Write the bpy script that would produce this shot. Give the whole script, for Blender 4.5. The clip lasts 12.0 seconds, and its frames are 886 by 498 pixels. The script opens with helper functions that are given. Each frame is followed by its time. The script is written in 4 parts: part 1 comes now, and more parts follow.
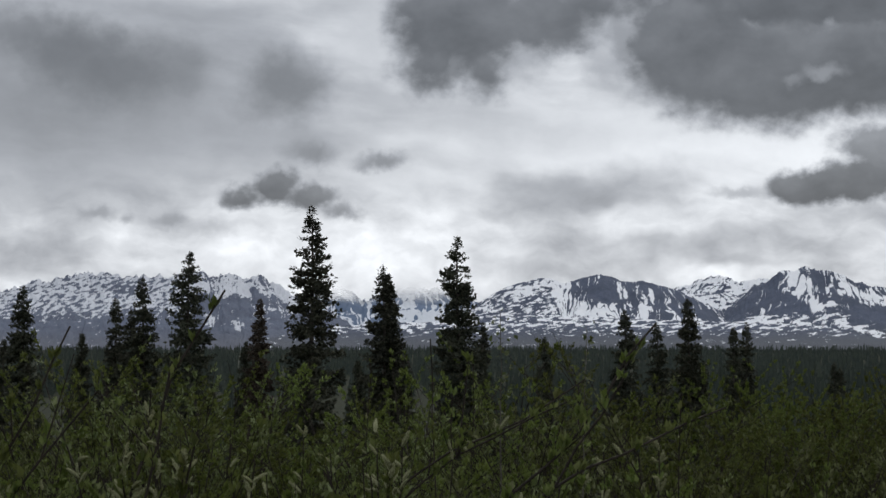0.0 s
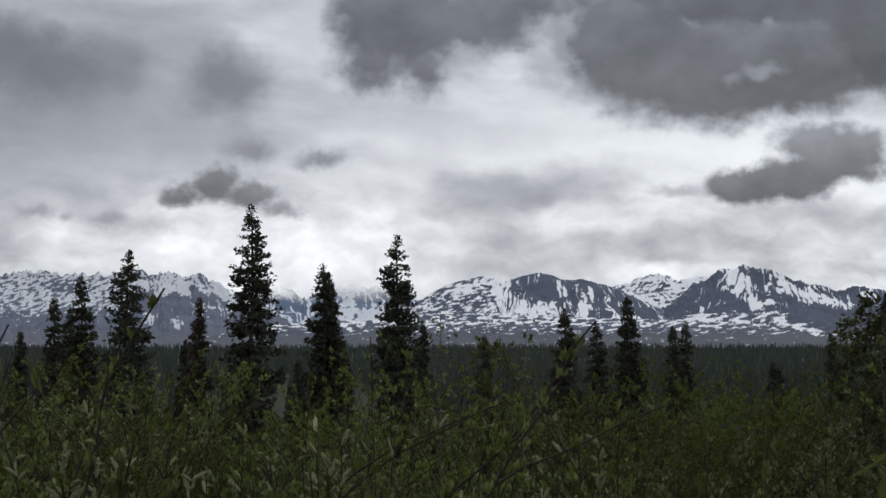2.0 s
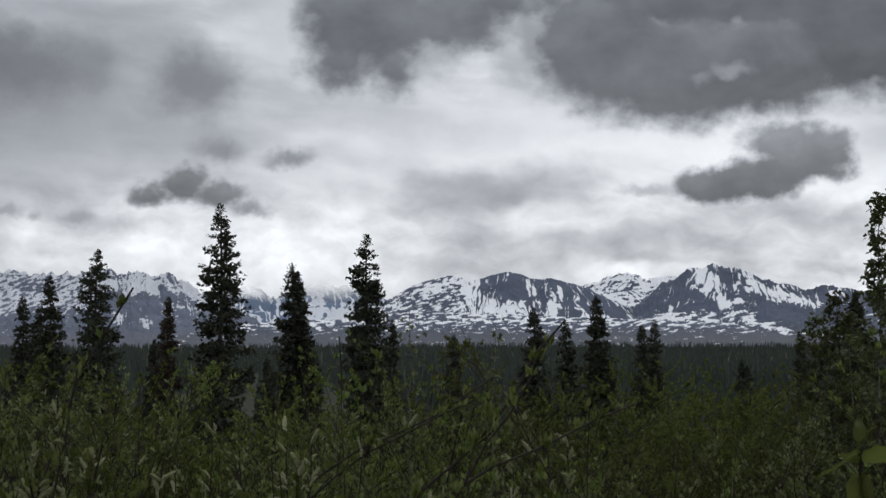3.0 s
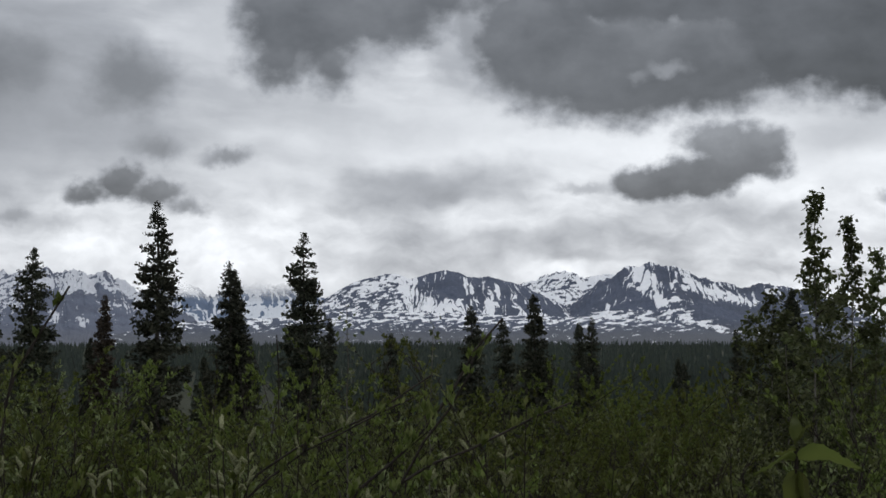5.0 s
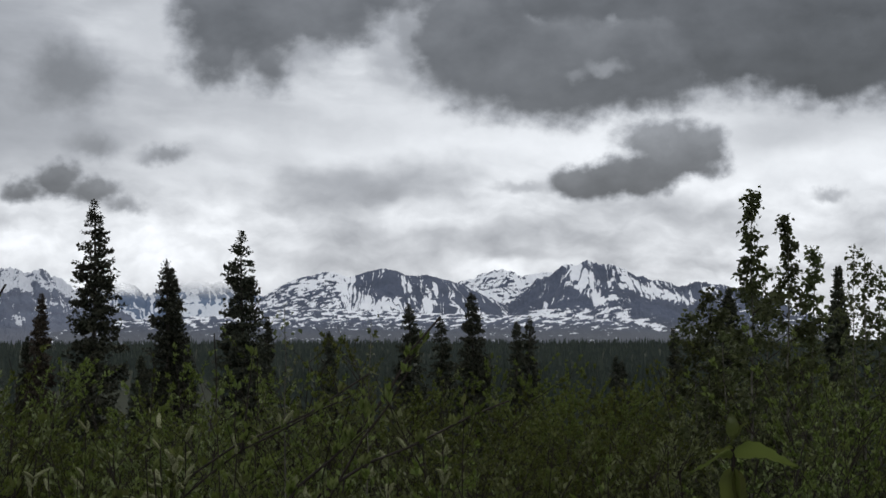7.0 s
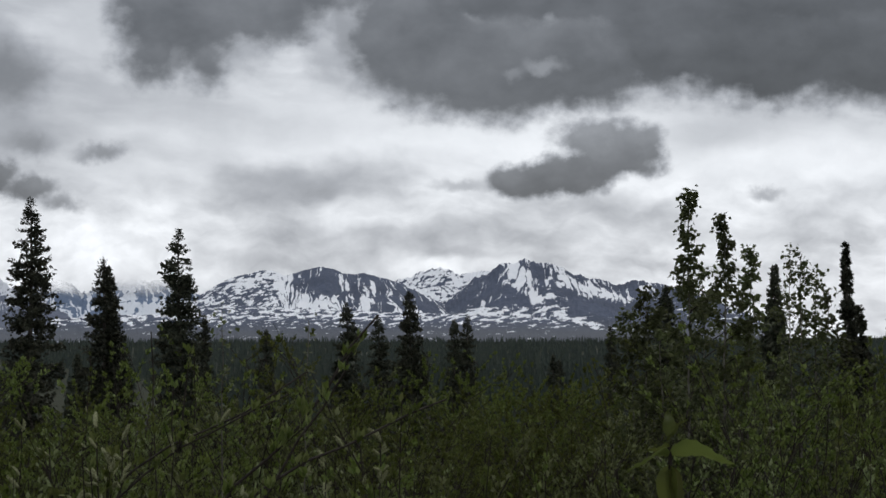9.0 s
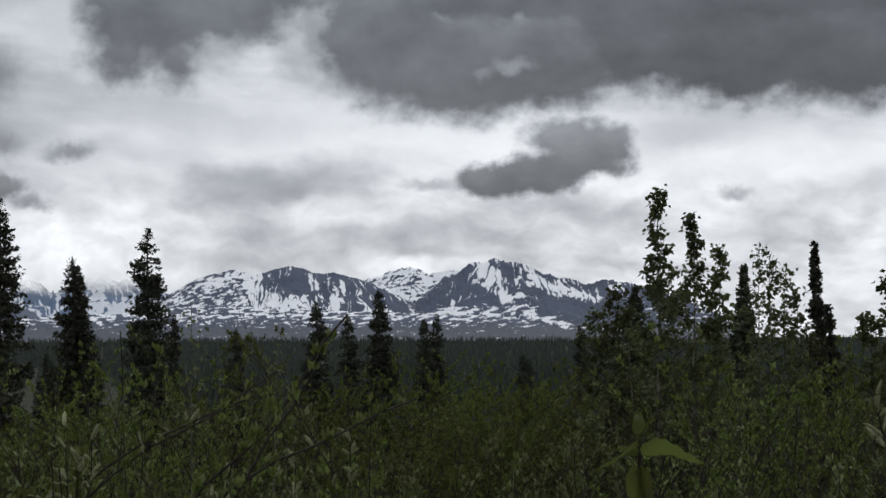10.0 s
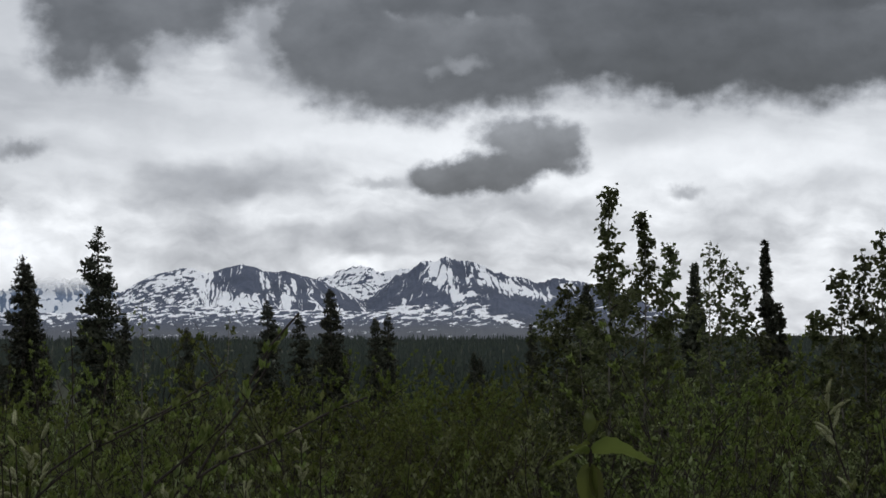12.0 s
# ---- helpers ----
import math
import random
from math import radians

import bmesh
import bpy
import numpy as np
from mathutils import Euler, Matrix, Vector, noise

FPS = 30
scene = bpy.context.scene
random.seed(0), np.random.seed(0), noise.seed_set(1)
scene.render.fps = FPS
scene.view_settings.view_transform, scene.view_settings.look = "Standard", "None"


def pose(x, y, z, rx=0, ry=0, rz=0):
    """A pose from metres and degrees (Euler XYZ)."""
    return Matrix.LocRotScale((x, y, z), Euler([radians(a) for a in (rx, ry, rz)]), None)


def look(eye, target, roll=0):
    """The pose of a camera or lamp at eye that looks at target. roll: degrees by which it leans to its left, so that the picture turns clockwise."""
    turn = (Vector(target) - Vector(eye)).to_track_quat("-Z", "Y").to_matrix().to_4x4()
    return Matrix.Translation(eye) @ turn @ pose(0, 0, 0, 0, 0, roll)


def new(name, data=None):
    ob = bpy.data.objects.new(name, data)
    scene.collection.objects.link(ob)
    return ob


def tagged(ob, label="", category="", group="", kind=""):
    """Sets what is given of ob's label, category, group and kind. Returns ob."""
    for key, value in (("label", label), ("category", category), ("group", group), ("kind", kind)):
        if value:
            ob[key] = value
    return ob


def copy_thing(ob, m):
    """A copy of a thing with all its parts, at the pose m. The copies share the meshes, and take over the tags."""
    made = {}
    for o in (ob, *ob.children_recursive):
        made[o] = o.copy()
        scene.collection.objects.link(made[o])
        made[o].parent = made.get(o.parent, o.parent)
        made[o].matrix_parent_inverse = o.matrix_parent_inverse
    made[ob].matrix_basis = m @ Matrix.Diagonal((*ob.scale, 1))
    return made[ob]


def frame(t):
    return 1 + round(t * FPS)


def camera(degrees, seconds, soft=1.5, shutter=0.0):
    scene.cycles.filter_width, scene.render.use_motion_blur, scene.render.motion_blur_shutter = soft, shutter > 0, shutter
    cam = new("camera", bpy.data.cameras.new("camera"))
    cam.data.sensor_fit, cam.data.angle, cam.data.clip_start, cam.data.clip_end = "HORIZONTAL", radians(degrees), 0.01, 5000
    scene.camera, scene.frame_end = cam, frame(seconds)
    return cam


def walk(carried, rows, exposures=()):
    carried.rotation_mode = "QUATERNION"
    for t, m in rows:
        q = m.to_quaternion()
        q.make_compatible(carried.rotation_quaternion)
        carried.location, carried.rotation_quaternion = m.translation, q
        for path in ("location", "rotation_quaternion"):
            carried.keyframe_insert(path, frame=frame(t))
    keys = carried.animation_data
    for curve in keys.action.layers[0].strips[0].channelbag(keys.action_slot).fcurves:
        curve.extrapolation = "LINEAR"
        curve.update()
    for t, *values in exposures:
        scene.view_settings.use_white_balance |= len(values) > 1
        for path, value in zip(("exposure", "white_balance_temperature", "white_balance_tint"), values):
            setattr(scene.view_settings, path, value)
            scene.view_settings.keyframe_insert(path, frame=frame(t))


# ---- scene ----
# The lookout: bearings in degrees clockwise from north (+y), eye 1.7 m over the verge.
EYE = 1.7
cam = camera(20.0, 12.0, soft=1.6)
# seconds, bearing, upward tilt, roll
PAN = [
    (0, -0, 2.05, -0),
    (0.5, 0.293, 2.046, 0.038),
    (1, 0.663, 2.028, 0.053),
    (1.5, 0.992, 2.026, 0.072),
    (2, 1.37, 2.009, 0.032),
    (2.5, 1.699, 2.008, 0.075),
    (3, 2.07, 1.99, 0.088),
    (5, 3.495, 1.949, 0.116),
    (5.5, 3.823, 1.944, 0.072),
    (6, 4.2, 1.928, 0.117),
    (6.5, 4.535, 1.925, 0.099),
    (7, 4.911, 1.907, 0.132),
    (9, 6.334, 1.867, 0.124),
    (9.5, 6.666, 1.863, 0.123),
    (10, 7.025, 1.851, 0.162),
    (10.5, 7.358, 1.843, 0.176),
    (11, 7.657, 1.83, 0.186),
    (11.5, 7.917, 1.824, 0.205),
    (12, 8.135, 1.816, 0.139),
]
walk(cam, [(t, pose(0, 0, EYE, 90 + tilt, lean, -turn)) for t, turn, tilt, lean in PAN])

# ---- world: overcast sky with broken cloud ----
SUN_BEARING, SUN_HEIGHT = 20.0, 50.0
world = bpy.data.worlds.new("overcast_sky")
scene.world = world
world.use_nodes = True
wt = world.node_tree
wt.nodes.clear()


class Graph:
    """Short-hand for wiring shader nodes."""

    def __init__(self, tree):
        self.tree = tree

    def node(self, kind, **settings):
        n = self.tree.nodes.new(kind)
        for key, value in settings.items():
            setattr(n, key, value)
        return n

    def plug(self, socket, value):
        if isinstance(value, bpy.types.NodeSocket):
            self.tree.links.new(value, socket)
        else:
            socket.default_value = value

    def math(self, op, a, b=0.0, c=0.0):
        n = self.node("ShaderNodeMath", operation=op)
        for s, v in zip(n.inputs, (a, b, c)):
            self.plug(s, v)
        return n.outputs[0]

    def vec(self, op, a, b=(0, 0, 0)):
        n = self.node("ShaderNodeVectorMath", operation=op)
        self.plug(n.inputs[0], a)
        if op == "SCALE":
            self.plug(n.inputs["Scale"], b)
        else:
            self.plug(n.inputs[1], b)
        return n.outputs["Value"] if op in ("LENGTH", "DOT_PRODUCT") else n.outputs[0]

    def xyz(self, x, y, z=0.0):
        n = self.node("ShaderNodeCombineXYZ")
        for s, v in zip(n.inputs, (x, y, z)):
            self.plug(s, v)
        return n.outputs[0]

    def noise(self, vector, scale, detail=4.0, rough=0.55, color=False):
        n = self.node("ShaderNodeTexNoise")
        self.plug(n.inputs["Vector"], vector)
        n.inputs["Scale"].default_value = scale
        n.inputs["Detail"].default_value = detail
        n.inputs["Roughness"].default_value = rough
        return n.outputs["Color" if color else "Fac"]

    def ramp(self, value, lo, hi, a=0.0, b=1.0, smooth=True):
        n = self.node("ShaderNodeMapRange", interpolation_type="SMOOTHSTEP" if smooth else "LINEAR")
        for s, v in zip(n.inputs, (value, lo, hi, a, b)):
            self.plug(s, v)
        return n.outputs[0]

    def mix(self, fac, a, b):
        n = self.node("ShaderNodeMix", data_type="FLOAT")
        self.plug(n.inputs[0], fac), self.plug(n.inputs[2], a), self.plug(n.inputs[3], b)
        return n.outputs[0]

    def blend(self, fac, a, b):
        n = self.node("ShaderNodeMix", data_type="RGBA")
        self.plug(n.inputs[0], fac), self.plug(n.inputs[6], a), self.plug(n.inputs[7], b)
        return n.outputs[2]


g = Graph(wt)
sky = g.node("ShaderNodeTexSky", sky_type="NISHITA", sun_disc=False)
sky.sun_elevation, sky.sun_rotation = radians(SUN_HEIGHT), radians(SUN_BEARING)
split = g.node("ShaderNodeSeparateXYZ")
coords = g.node("ShaderNodeTexCoord")
wt.links.new(coords.outputs["Generated"], split.inputs[0])
bearing = g.math("MULTIPLY", g.math("ARCTAN2", split.outputs[0], split.outputs[1]), 180 / math.pi)
height = g.math("MULTIPLY", g.math("ARCSINE", split.outputs[2]), 180 / math.pi)
place = g.xyz(bearing, height)
# two scales of billow bend the outlines of every cloud
soft_bend = g.vec("SCALE", g.vec("SUBTRACT", g.noise(place, 0.55, 3, 0.5, True), (0.5, 0.5, 0.5)), 1.1)
fine_bend = g.vec("SCALE", g.vec("SUBTRACT", g.noise(place, 2.3, 4, 0.55, True), (0.5, 0.5, 0.5)), 0.5)
gentle = g.vec("ADD", place, soft_bend)
puffed = g.vec("ADD", g.vec("ADD", place, g.vec("SCALE", soft_bend, 0.35)), fine_bend)
# high veil: brightness of the unbroken layer, drawn out in long slanting streaks
slant = g.xyz(bearing, g.math("ADD", height, g.math("MULTIPLY", bearing, 0.10)))
streak = g.noise(g.vec("MULTIPLY", g.vec("ADD", slant, g.vec("SCALE", soft_bend, 0.5)), (0.28, 1.05, 1)), 1.0, 5, 0.5)
veil = g.ramp(streak, 0.28, 0.72, 0.50, 0.82)
light = g.mix(g.ramp(height, 5.0, 14.0), veil, g.math("MULTIPLY", veil, 0.9))
billow = g.math("SUBTRACT", g.noise(g.vec("MULTIPLY", place, (0.9, 1.25, 1)), 1.3, 6, 0.55), 0.5)
broad_billow = g.math("SUBTRACT", g.noise(g.vec("MULTIPLY", gentle, (0.6, 1.0, 1)), 0.8, 4, 0.5), 0.5)
# bearing, height, half width, half height, brightness, strength
VEILS = [
    (-8.22, 5.68, 5.41, 2.45, 0.24, 0.88),
    (-3.97, 4.65, 2.96, 1.03, 0.4, 0.5),
    (-1.59, 7.1, 0.71, 0.97, 0.56, 0.9),
    (-9.77, 3.36, 3.22, 0.9, 0.42, 0.6),
    (6.08, 4.39, 5.41, 0.62, 0.9, 0.85),
    (13.17, 3.74, 3.09, 0.84, 0.84, 0.75),
    (4.41, 4.71, 3.35, 0.52, 0.68, 0.7),
    (1.06, 5.03, 2.19, 0.77, 0.5, 0.6),
    (-1.65, 2.07, 3.35, 0.9, 0.8, 0.8),
    (16.0, 3.74, 3.35, 0.9, 0.85, 0.75),
    (16.71, 0.39, 3.87, 0.9, 0.72, 0.7),
    (12.78, 4.58, 1.42, 0.46, 0.48, 0.7),
    (-0.49, 3.49, 1.8, 0.77, 0.62, 0.5),
]
LOW_VEILS = [
    (-2.94, 1.75, 3.61, 0.52, 0.86, 0.75),
    (-0.36, 2.52, 1.16, 0.58, 0.86, 0.7),
    (3.38, 3.36, 1.93, 0.54, 0.34, 0.9),
    (2.34, 2.97, 1.42, 0.64, 0.4, 0.7),
    (-9.38, 2.07, 1.42, 0.58, 0.36, 0.75),
    (4.66, 1.94, 3.35, 0.49, 0.45, 0.75),
    (7.5, 2.13, 2.45, 0.44, 0.48, 0.6),
    (2.09, 1.53, 1.03, 0.26, 0.46, 0.6),
    (6.08, 1.4, 1.42, 0.19, 0.82, 0.9),
    (5.05, 2.65, 1.55, 0.28, 0.72, 0.8),
    (10.08, 2.84, 0.9, 0.34, 0.46, 0.7),
    (11.24, 2.65, 0.46, 0.34, 0.44, 0.7),
    (14.2, 2.39, 1.93, 0.52, 0.5, 0.55),
    (16.71, 3.23, 1.42, 0.34, 0.5, 0.6),
    (8.92, 2.46, 0.9, 0.23, 0.7, 0.6),
    (-6.68, 1.43, 2.58, 0.28, 0.62, 0.6),
]
SOFT_CLOUDS = [
    (-7.45, 6.09, 1.48, 0.75, 0.18, 0.95),
    (-9.64, 6.97, 1.55, 0.52, 0.215, 0.9),
    (-8.48, 6.58, 1.16, 0.58, 0.17, 0.9),
    (-3.58, 5.81, 0.97, 0.75, 0.205, 0.95),
    (-5.77, 6.19, 0.39, 0.71, 0.2, 0.5),
    (-3.0, 4.22, 0.59, 0.28, 0.25, 1),
    (-3.45, 4.52, 0.52, 0.32, 0.36, 0.6),
    (-1.46, 4.04, 0.54, 0.19, 0.28, 1),
    (-7.87, 2.82, 0.39, 0.15, 0.33, 0.9),
    (-7.23, 2.69, 0.15, 0.12, 0.35, 0.8),
    (-6.14, 2.71, 0.44, 0.15, 0.33, 0.9),
    (-5.32, 2.51, 0.59, 0.18, 0.44, 0.7),
    (13.62, 3.1, 0.36, 0.12, 0.4, 0.9),
    (6.79, 3.29, 0.57, 0.13, 0.42, 0.8),
]
CUMULUS = [
    (-4.55, 3.19, 0.52, 0.28, 0.165, 1),
    (-3.78, 3.46, 0.49, 0.41, 0.155, 1),
    (-3.04, 3.22, 0.57, 0.34, 0.17, 1),
    (-2.36, 2.87, 0.41, 0.21, 0.26, 0.9),
    (8.53, 3.51, 0.93, 0.43, 0.15, 1),
    (7.91, 3.46, 0.54, 0.35, 0.165, 1),
    (9.5, 3.59, 0.97, 0.48, 0.145, 1),
    (10.36, 3.9, 0.93, 0.46, 0.17, 1),
    (10.01, 4.39, 1.1, 0.46, 0.24, 0.9),
    (11.04, 4.23, 0.39, 0.44, 0.24, 0.9),
]
BANK = [
    (3.57, 7.55, 1.16, 0.49, 0.15, 1),
    (8.92, 7.74, 5.41, 0.97, 0.125, 1),
    (15.36, 7.74, 5.41, 1.1, 0.105, 1),
    (0.41, 7.22, 1.61, 1.35, 0.145, 1),
    (-0.23, 6.26, 0.8, 0.62, 0.15, 1),
    (0.93, 6.13, 0.57, 0.54, 0.16, 1),
    (2.34, 7.29, 1.55, 0.8, 0.15, 1),
    (5.69, 6.71, 1.74, 1.35, 0.14, 1),
    (7.63, 6.09, 3.22, 1.28, 0.135, 1),
    (9.56, 6.13, 1.8, 1.13, 0.13, 1),
    (11.75, 6.68, 2.32, 1.31, 0.098, 1),
    (13.68, 6.3, 2.13, 1.21, 0.09, 1),
    (16.26, 6.35, 2.84, 1.24, 0.098, 1),
    (19.35, 6.48, 3.09, 1.21, 0.11, 1),
    (23.09, 6.58, 3.87, 1.42, 0.14, 1),
    (10.21, 10.06, 12.24, 2.77, 0.13, 1),
]
GAPS = [
    (8.59, 6.0, 0.39, 0.14, 0.33, 0.65),
    (7.95, 5.81, 0.21, 0.13, 0.28, 0.6),
    (3.99, 6.77, 0.19, 0.64, 0.3, 0.8),
    (3.61, 6.17, 0.36, 0.46, 0.36, 0.7),
    (0.28, 6.19, 0.15, 0.18, 0.25, 0.6),
    (1.83, 6.26, 0.52, 0.39, 0.34, 0.6),
]


def lay(light, clouds, where, fine=0.0):
    """Soft patches of the high layer, fading out evenly."""
    for b, h, rb, rh, value, strength in clouds:
        d = g.vec("LENGTH", g.vec("MULTIPLY", g.vec("SUBTRACT", where, (b, h, 0)), (1 / rb, 1 / rh, 0)))
        if fine:
            d = g.math("ADD", d, g.math("MULTIPLY", billow, fine))
        light = g.mix(g.math("MULTIPLY", g.ramp(d, 1.7, 0.2), strength), light, value)
    return light


def heap(light, clouds, where, ragged, soft, lift):
    """Cumulus: the clouds run together into one mass with a torn edge, thin at the rim and dark within."""
    mass, shade = None, None
    for b, h, rb, rh, value, strength in clouds:
        out = g.vec("MULTIPLY", g.vec("SUBTRACT", where, (b, h, 0)), (1 / rb, 1 / rh, 0))
        here = g.math("MULTIPLY", g.math("SUBTRACT", 1.0, g.vec("LENGTH", out)), min(rb, rh) * strength)
        # paler towards the sunlit top, darkest under the base
        value = g.ramp(g.vec("DOT_PRODUCT", out, (0, 1, 0)), -0.8, 1.1, value * 0.92, value * 1.3)
        if mass is None:
            mass, shade = here, value
        else:
            shade = g.mix(g.ramp(g.math("SUBTRACT", here, mass), -0.35, 0.35), shade, value)
            mass = g.math("SMOOTH_MAX", mass, here, 0.15)
    body = g.math("ADD", mass, g.math("MULTIPLY", billow, ragged))
    cover = g.ramp(body, -soft, soft)
    inner = g.math("MULTIPLY", shade, g.math("ADD", 1.0, g.math("MULTIPLY", g.math("ADD", g.math("MULTIPLY", billow, 0.5), broad_billow), lift)))
    return g.mix(cover, light, inner)


light = lay(light, VEILS, gentle)
light = lay(light, LOW_VEILS, gentle, 0.9)
# broken puffs low over the mountains
puffs = g.noise(g.vec("MULTIPLY", g.vec("ADD", gentle, g.vec("SCALE", fine_bend, 0.5)), (0.8, 1.5, 1)), 1.1, 4, 0.5)
low_sky = g.ramp(height, 4.2, 2.4)
light = g.math("MULTIPLY", light, g.math("ADD", 1.0, g.math("MULTIPLY", g.math("MULTIPLY", g.math("SUBTRACT", puffs, 0.46), 1.1), low_sky)))
light = lay(light, SOFT_CLOUDS, puffed, 0.9)
light = heap(light, CUMULUS, puffed, 0.5, 0.15, 0.9)
light = heap(light, BANK, puffed, 0.8, 0.38, 0.9)
light = lay(light, GAPS, puffed, 1.6)
fleck = g.noise(g.vec("MULTIPLY", puffed, (0.8, 1.3, 1)), 1.4, 5, 0.55)
light = g.math("MULTIPLY", light, g.ramp(fleck, 0.25, 0.75, 0.95, 1.05, False))
ramp = g.node("ShaderNodeValToRGB")
wt.links.new(light, ramp.inputs[0])
el = ramp.color_ramp.elements
el[0].position, el[0].color = 0.0, (0.0, 0.0, 0.0, 1)
el[1].position, el[1].color = 1.0, (0.965, 1.0, 1.05, 1)
for pos, tint in ((0.13, (0.121, 0.129, 0.145, 1)), (0.40, (0.375, 0.395, 0.435, 1))):
    e = el.new(pos)
    e.color = tint
back = g.node("ShaderNodeBackground")
clear = g.vec("SCALE", sky.outputs[0], 0.06)
wt.links.new(g.blend(0.95, clear, ramp.outputs[0]), back.inputs[0])
back.inputs[1].default_value = 1.07
wt.links.new(back.outputs[0], g.node("ShaderNodeOutputWorld").inputs[0])

sun_data = bpy.data.lights.new("sun", "SUN")
sun_data.energy, sun_data.angle, sun_data.color = 0.9, radians(25), (1.0, 0.97, 0.92)
sun = new("sun", sun_data)
sb, sh = radians(SUN_BEARING), radians(SUN_HEIGHT)
sun.matrix_world = look((30 * math.sin(sb) * math.cos(sh), 30 * math.cos(sb) * math.cos(sh), 30 * math.sin(sh)), (0, 0, 0))


# ---- materials ----
def material(name):
    m = bpy.data.materials.new(name)
    m.use_nodes = True
    m.node_tree.nodes.clear()
    return m, Graph(m.node_tree)


def finish(gr, shader):
    gr.tree.links.new(shader, gr.node("ShaderNodeOutputMaterial").inputs[0])


def principled(gr, color, rough=0.7, spec=0.3, bump=None, bump_strength=0.3, bump_distance=0.01):
    n = gr.node("ShaderNodeBsdfPrincipled")
    gr.plug(n.inputs["Base Color"], color)
    gr.plug(n.inputs["Roughness"], rough)
    n.inputs["Specular IOR Level"].default_value = spec
    if bump is not None:
        b = gr.node("ShaderNodeBump")
        b.inputs["Strength"].default_value, b.inputs["Distance"].default_value = bump_strength, bump_distance
        gr.plug(b.inputs["Height"], bump)
        gr.tree.links.new(b.outputs[0], n.inputs["Normal"])
    return n.outputs[0]


def foliage(name, dark, mid, pale, through_light=0.3, rough=0.5, patch=0.5, vary=0.33):
    """Leaves: each one its own tint, with a slow drift of colour over the plant, and light shining through."""
    m, gr = material(name)
    geo = gr.node("ShaderNodeNewGeometry")
    info = gr.node("ShaderNodeObjectInfo")
    one = geo.outputs["Random Per Island"]
    drift = gr.noise(geo.outputs["Position"], patch, 3)
    c = gr.blend(gr.ramp(drift, 0.35, 0.65), (*dark, 1), (*mid, 1))
    c = gr.blend(gr.math("MULTIPLY", gr.ramp(one, 0.4, 1.0), 0.75), c, (*pale, 1))
    hsv = gr.node("ShaderNodeHueSaturation")
    gr.plug(hsv.inputs["Hue"], gr.ramp(info.outputs["Random"], 0, 1, 0.484, 0.516, False))
    gr.plug(hsv.inputs["Value"], gr.ramp(info.outputs["Random"], 0, 1, 1 - vary, 1 + vary, False))
    gr.plug(hsv.inputs["Color"], c)
    c = hsv.outputs[0]
    face = principled(gr, c, rough, 0.12)
    lit = gr.node("ShaderNodeBsdfTranslucent")
    gr.plug(lit.inputs[0], c)
    mx = gr.node("ShaderNodeMixShader")
    mx.inputs[0].default_value = through_light
    gr.tree.links.new(face, mx.inputs[1])
    gr.tree.links.new(lit.outputs[0], mx.inputs[2])
    finish(gr, mx.outputs[0])
    return m


def bark(name, dark, pale, scale=12.0):
    m, gr = material(name)
    pos = gr.node("ShaderNodeNewGeometry").outputs["Position"]
    grain = gr.noise(gr.vec("MULTIPLY", pos, (1, 1, 0.35)), scale, 6, 0.65)
    blot = gr.noise(pos, scale * 0.12, 3)
    c = gr.blend(gr.ramp(grain, 0.35, 0.7), (*dark, 1), (*pale, 1))
    c = gr.blend(gr.ramp(blot, 0.45, 0.7, 0, 0.5), c, (*[0.6 * x for x in dark], 1))
    finish(gr, principled(gr, c, 0.85, 0.2, grain, 0.6, 0.01))
    return m


SPRUCE = foliage("spruce_needles", (0.027, 0.031, 0.022), (0.045, 0.050, 0.034), (0.082, 0.082, 0.054), 0.08, 0.65, 0.6, 0.12)
SPRUCE_RUST = foliage("spruce_needles_browned", (0.030, 0.024, 0.019), (0.046, 0.036, 0.027), (0.075, 0.058, 0.042), 0.08, 0.7, 0.6)
FOREST = foliage("far_spruce_needles", (0.037, 0.047, 0.041), (0.047, 0.057, 0.047), (0.056, 0.066, 0.051), 0.05, 0.95, 0.01)
WILLOW = foliage("willow_leaves", (0.050, 0.066, 0.014), (0.088, 0.111, 0.024), (0.165, 0.195, 0.066), 0.42, 0.5, 0.5)
WILLOW_GREY = foliage("silvery_willow_leaves", (0.060, 0.074, 0.024), (0.104, 0.122, 0.046), (0.21, 0.235, 0.115), 0.38, 0.5, 0.6)
ALDER = foliage("alder_leaves", (0.052, 0.064, 0.015), (0.078, 0.092, 0.021), (0.11, 0.128, 0.034), 0.4, 0.5, 0.25)
POPLAR = foliage("poplar_leaves", (0.042, 0.051, 0.021), (0.066, 0.078, 0.031), (0.12, 0.135, 0.065), 0.5, 0.45, 0.6)
YOUNG = foliage("young_leaves", (0.06, 0.08, 0.018), (0.09, 0.115, 0.03), (0.17, 0.19, 0.07), 0.45, 0.45, 6.0)
BARK = bark("spruce_bark", (0.035, 0.030, 0.026), (0.10, 0.088, 0.075))
BROAD = foliage("broad_young_leaves", (0.054, 0.066, 0.015), (0.08, 0.094, 0.022), (0.115, 0.13, 0.046), 0.5, 0.45, 14.0)
TWIG = bark("willow_bark", (0.016, 0.012, 0.009), (0.040, 0.032, 0.024), 60)
PALE_BARK = bark("poplar_bark", (0.06, 0.055, 0.045), (0.17, 0.16, 0.13), 20)


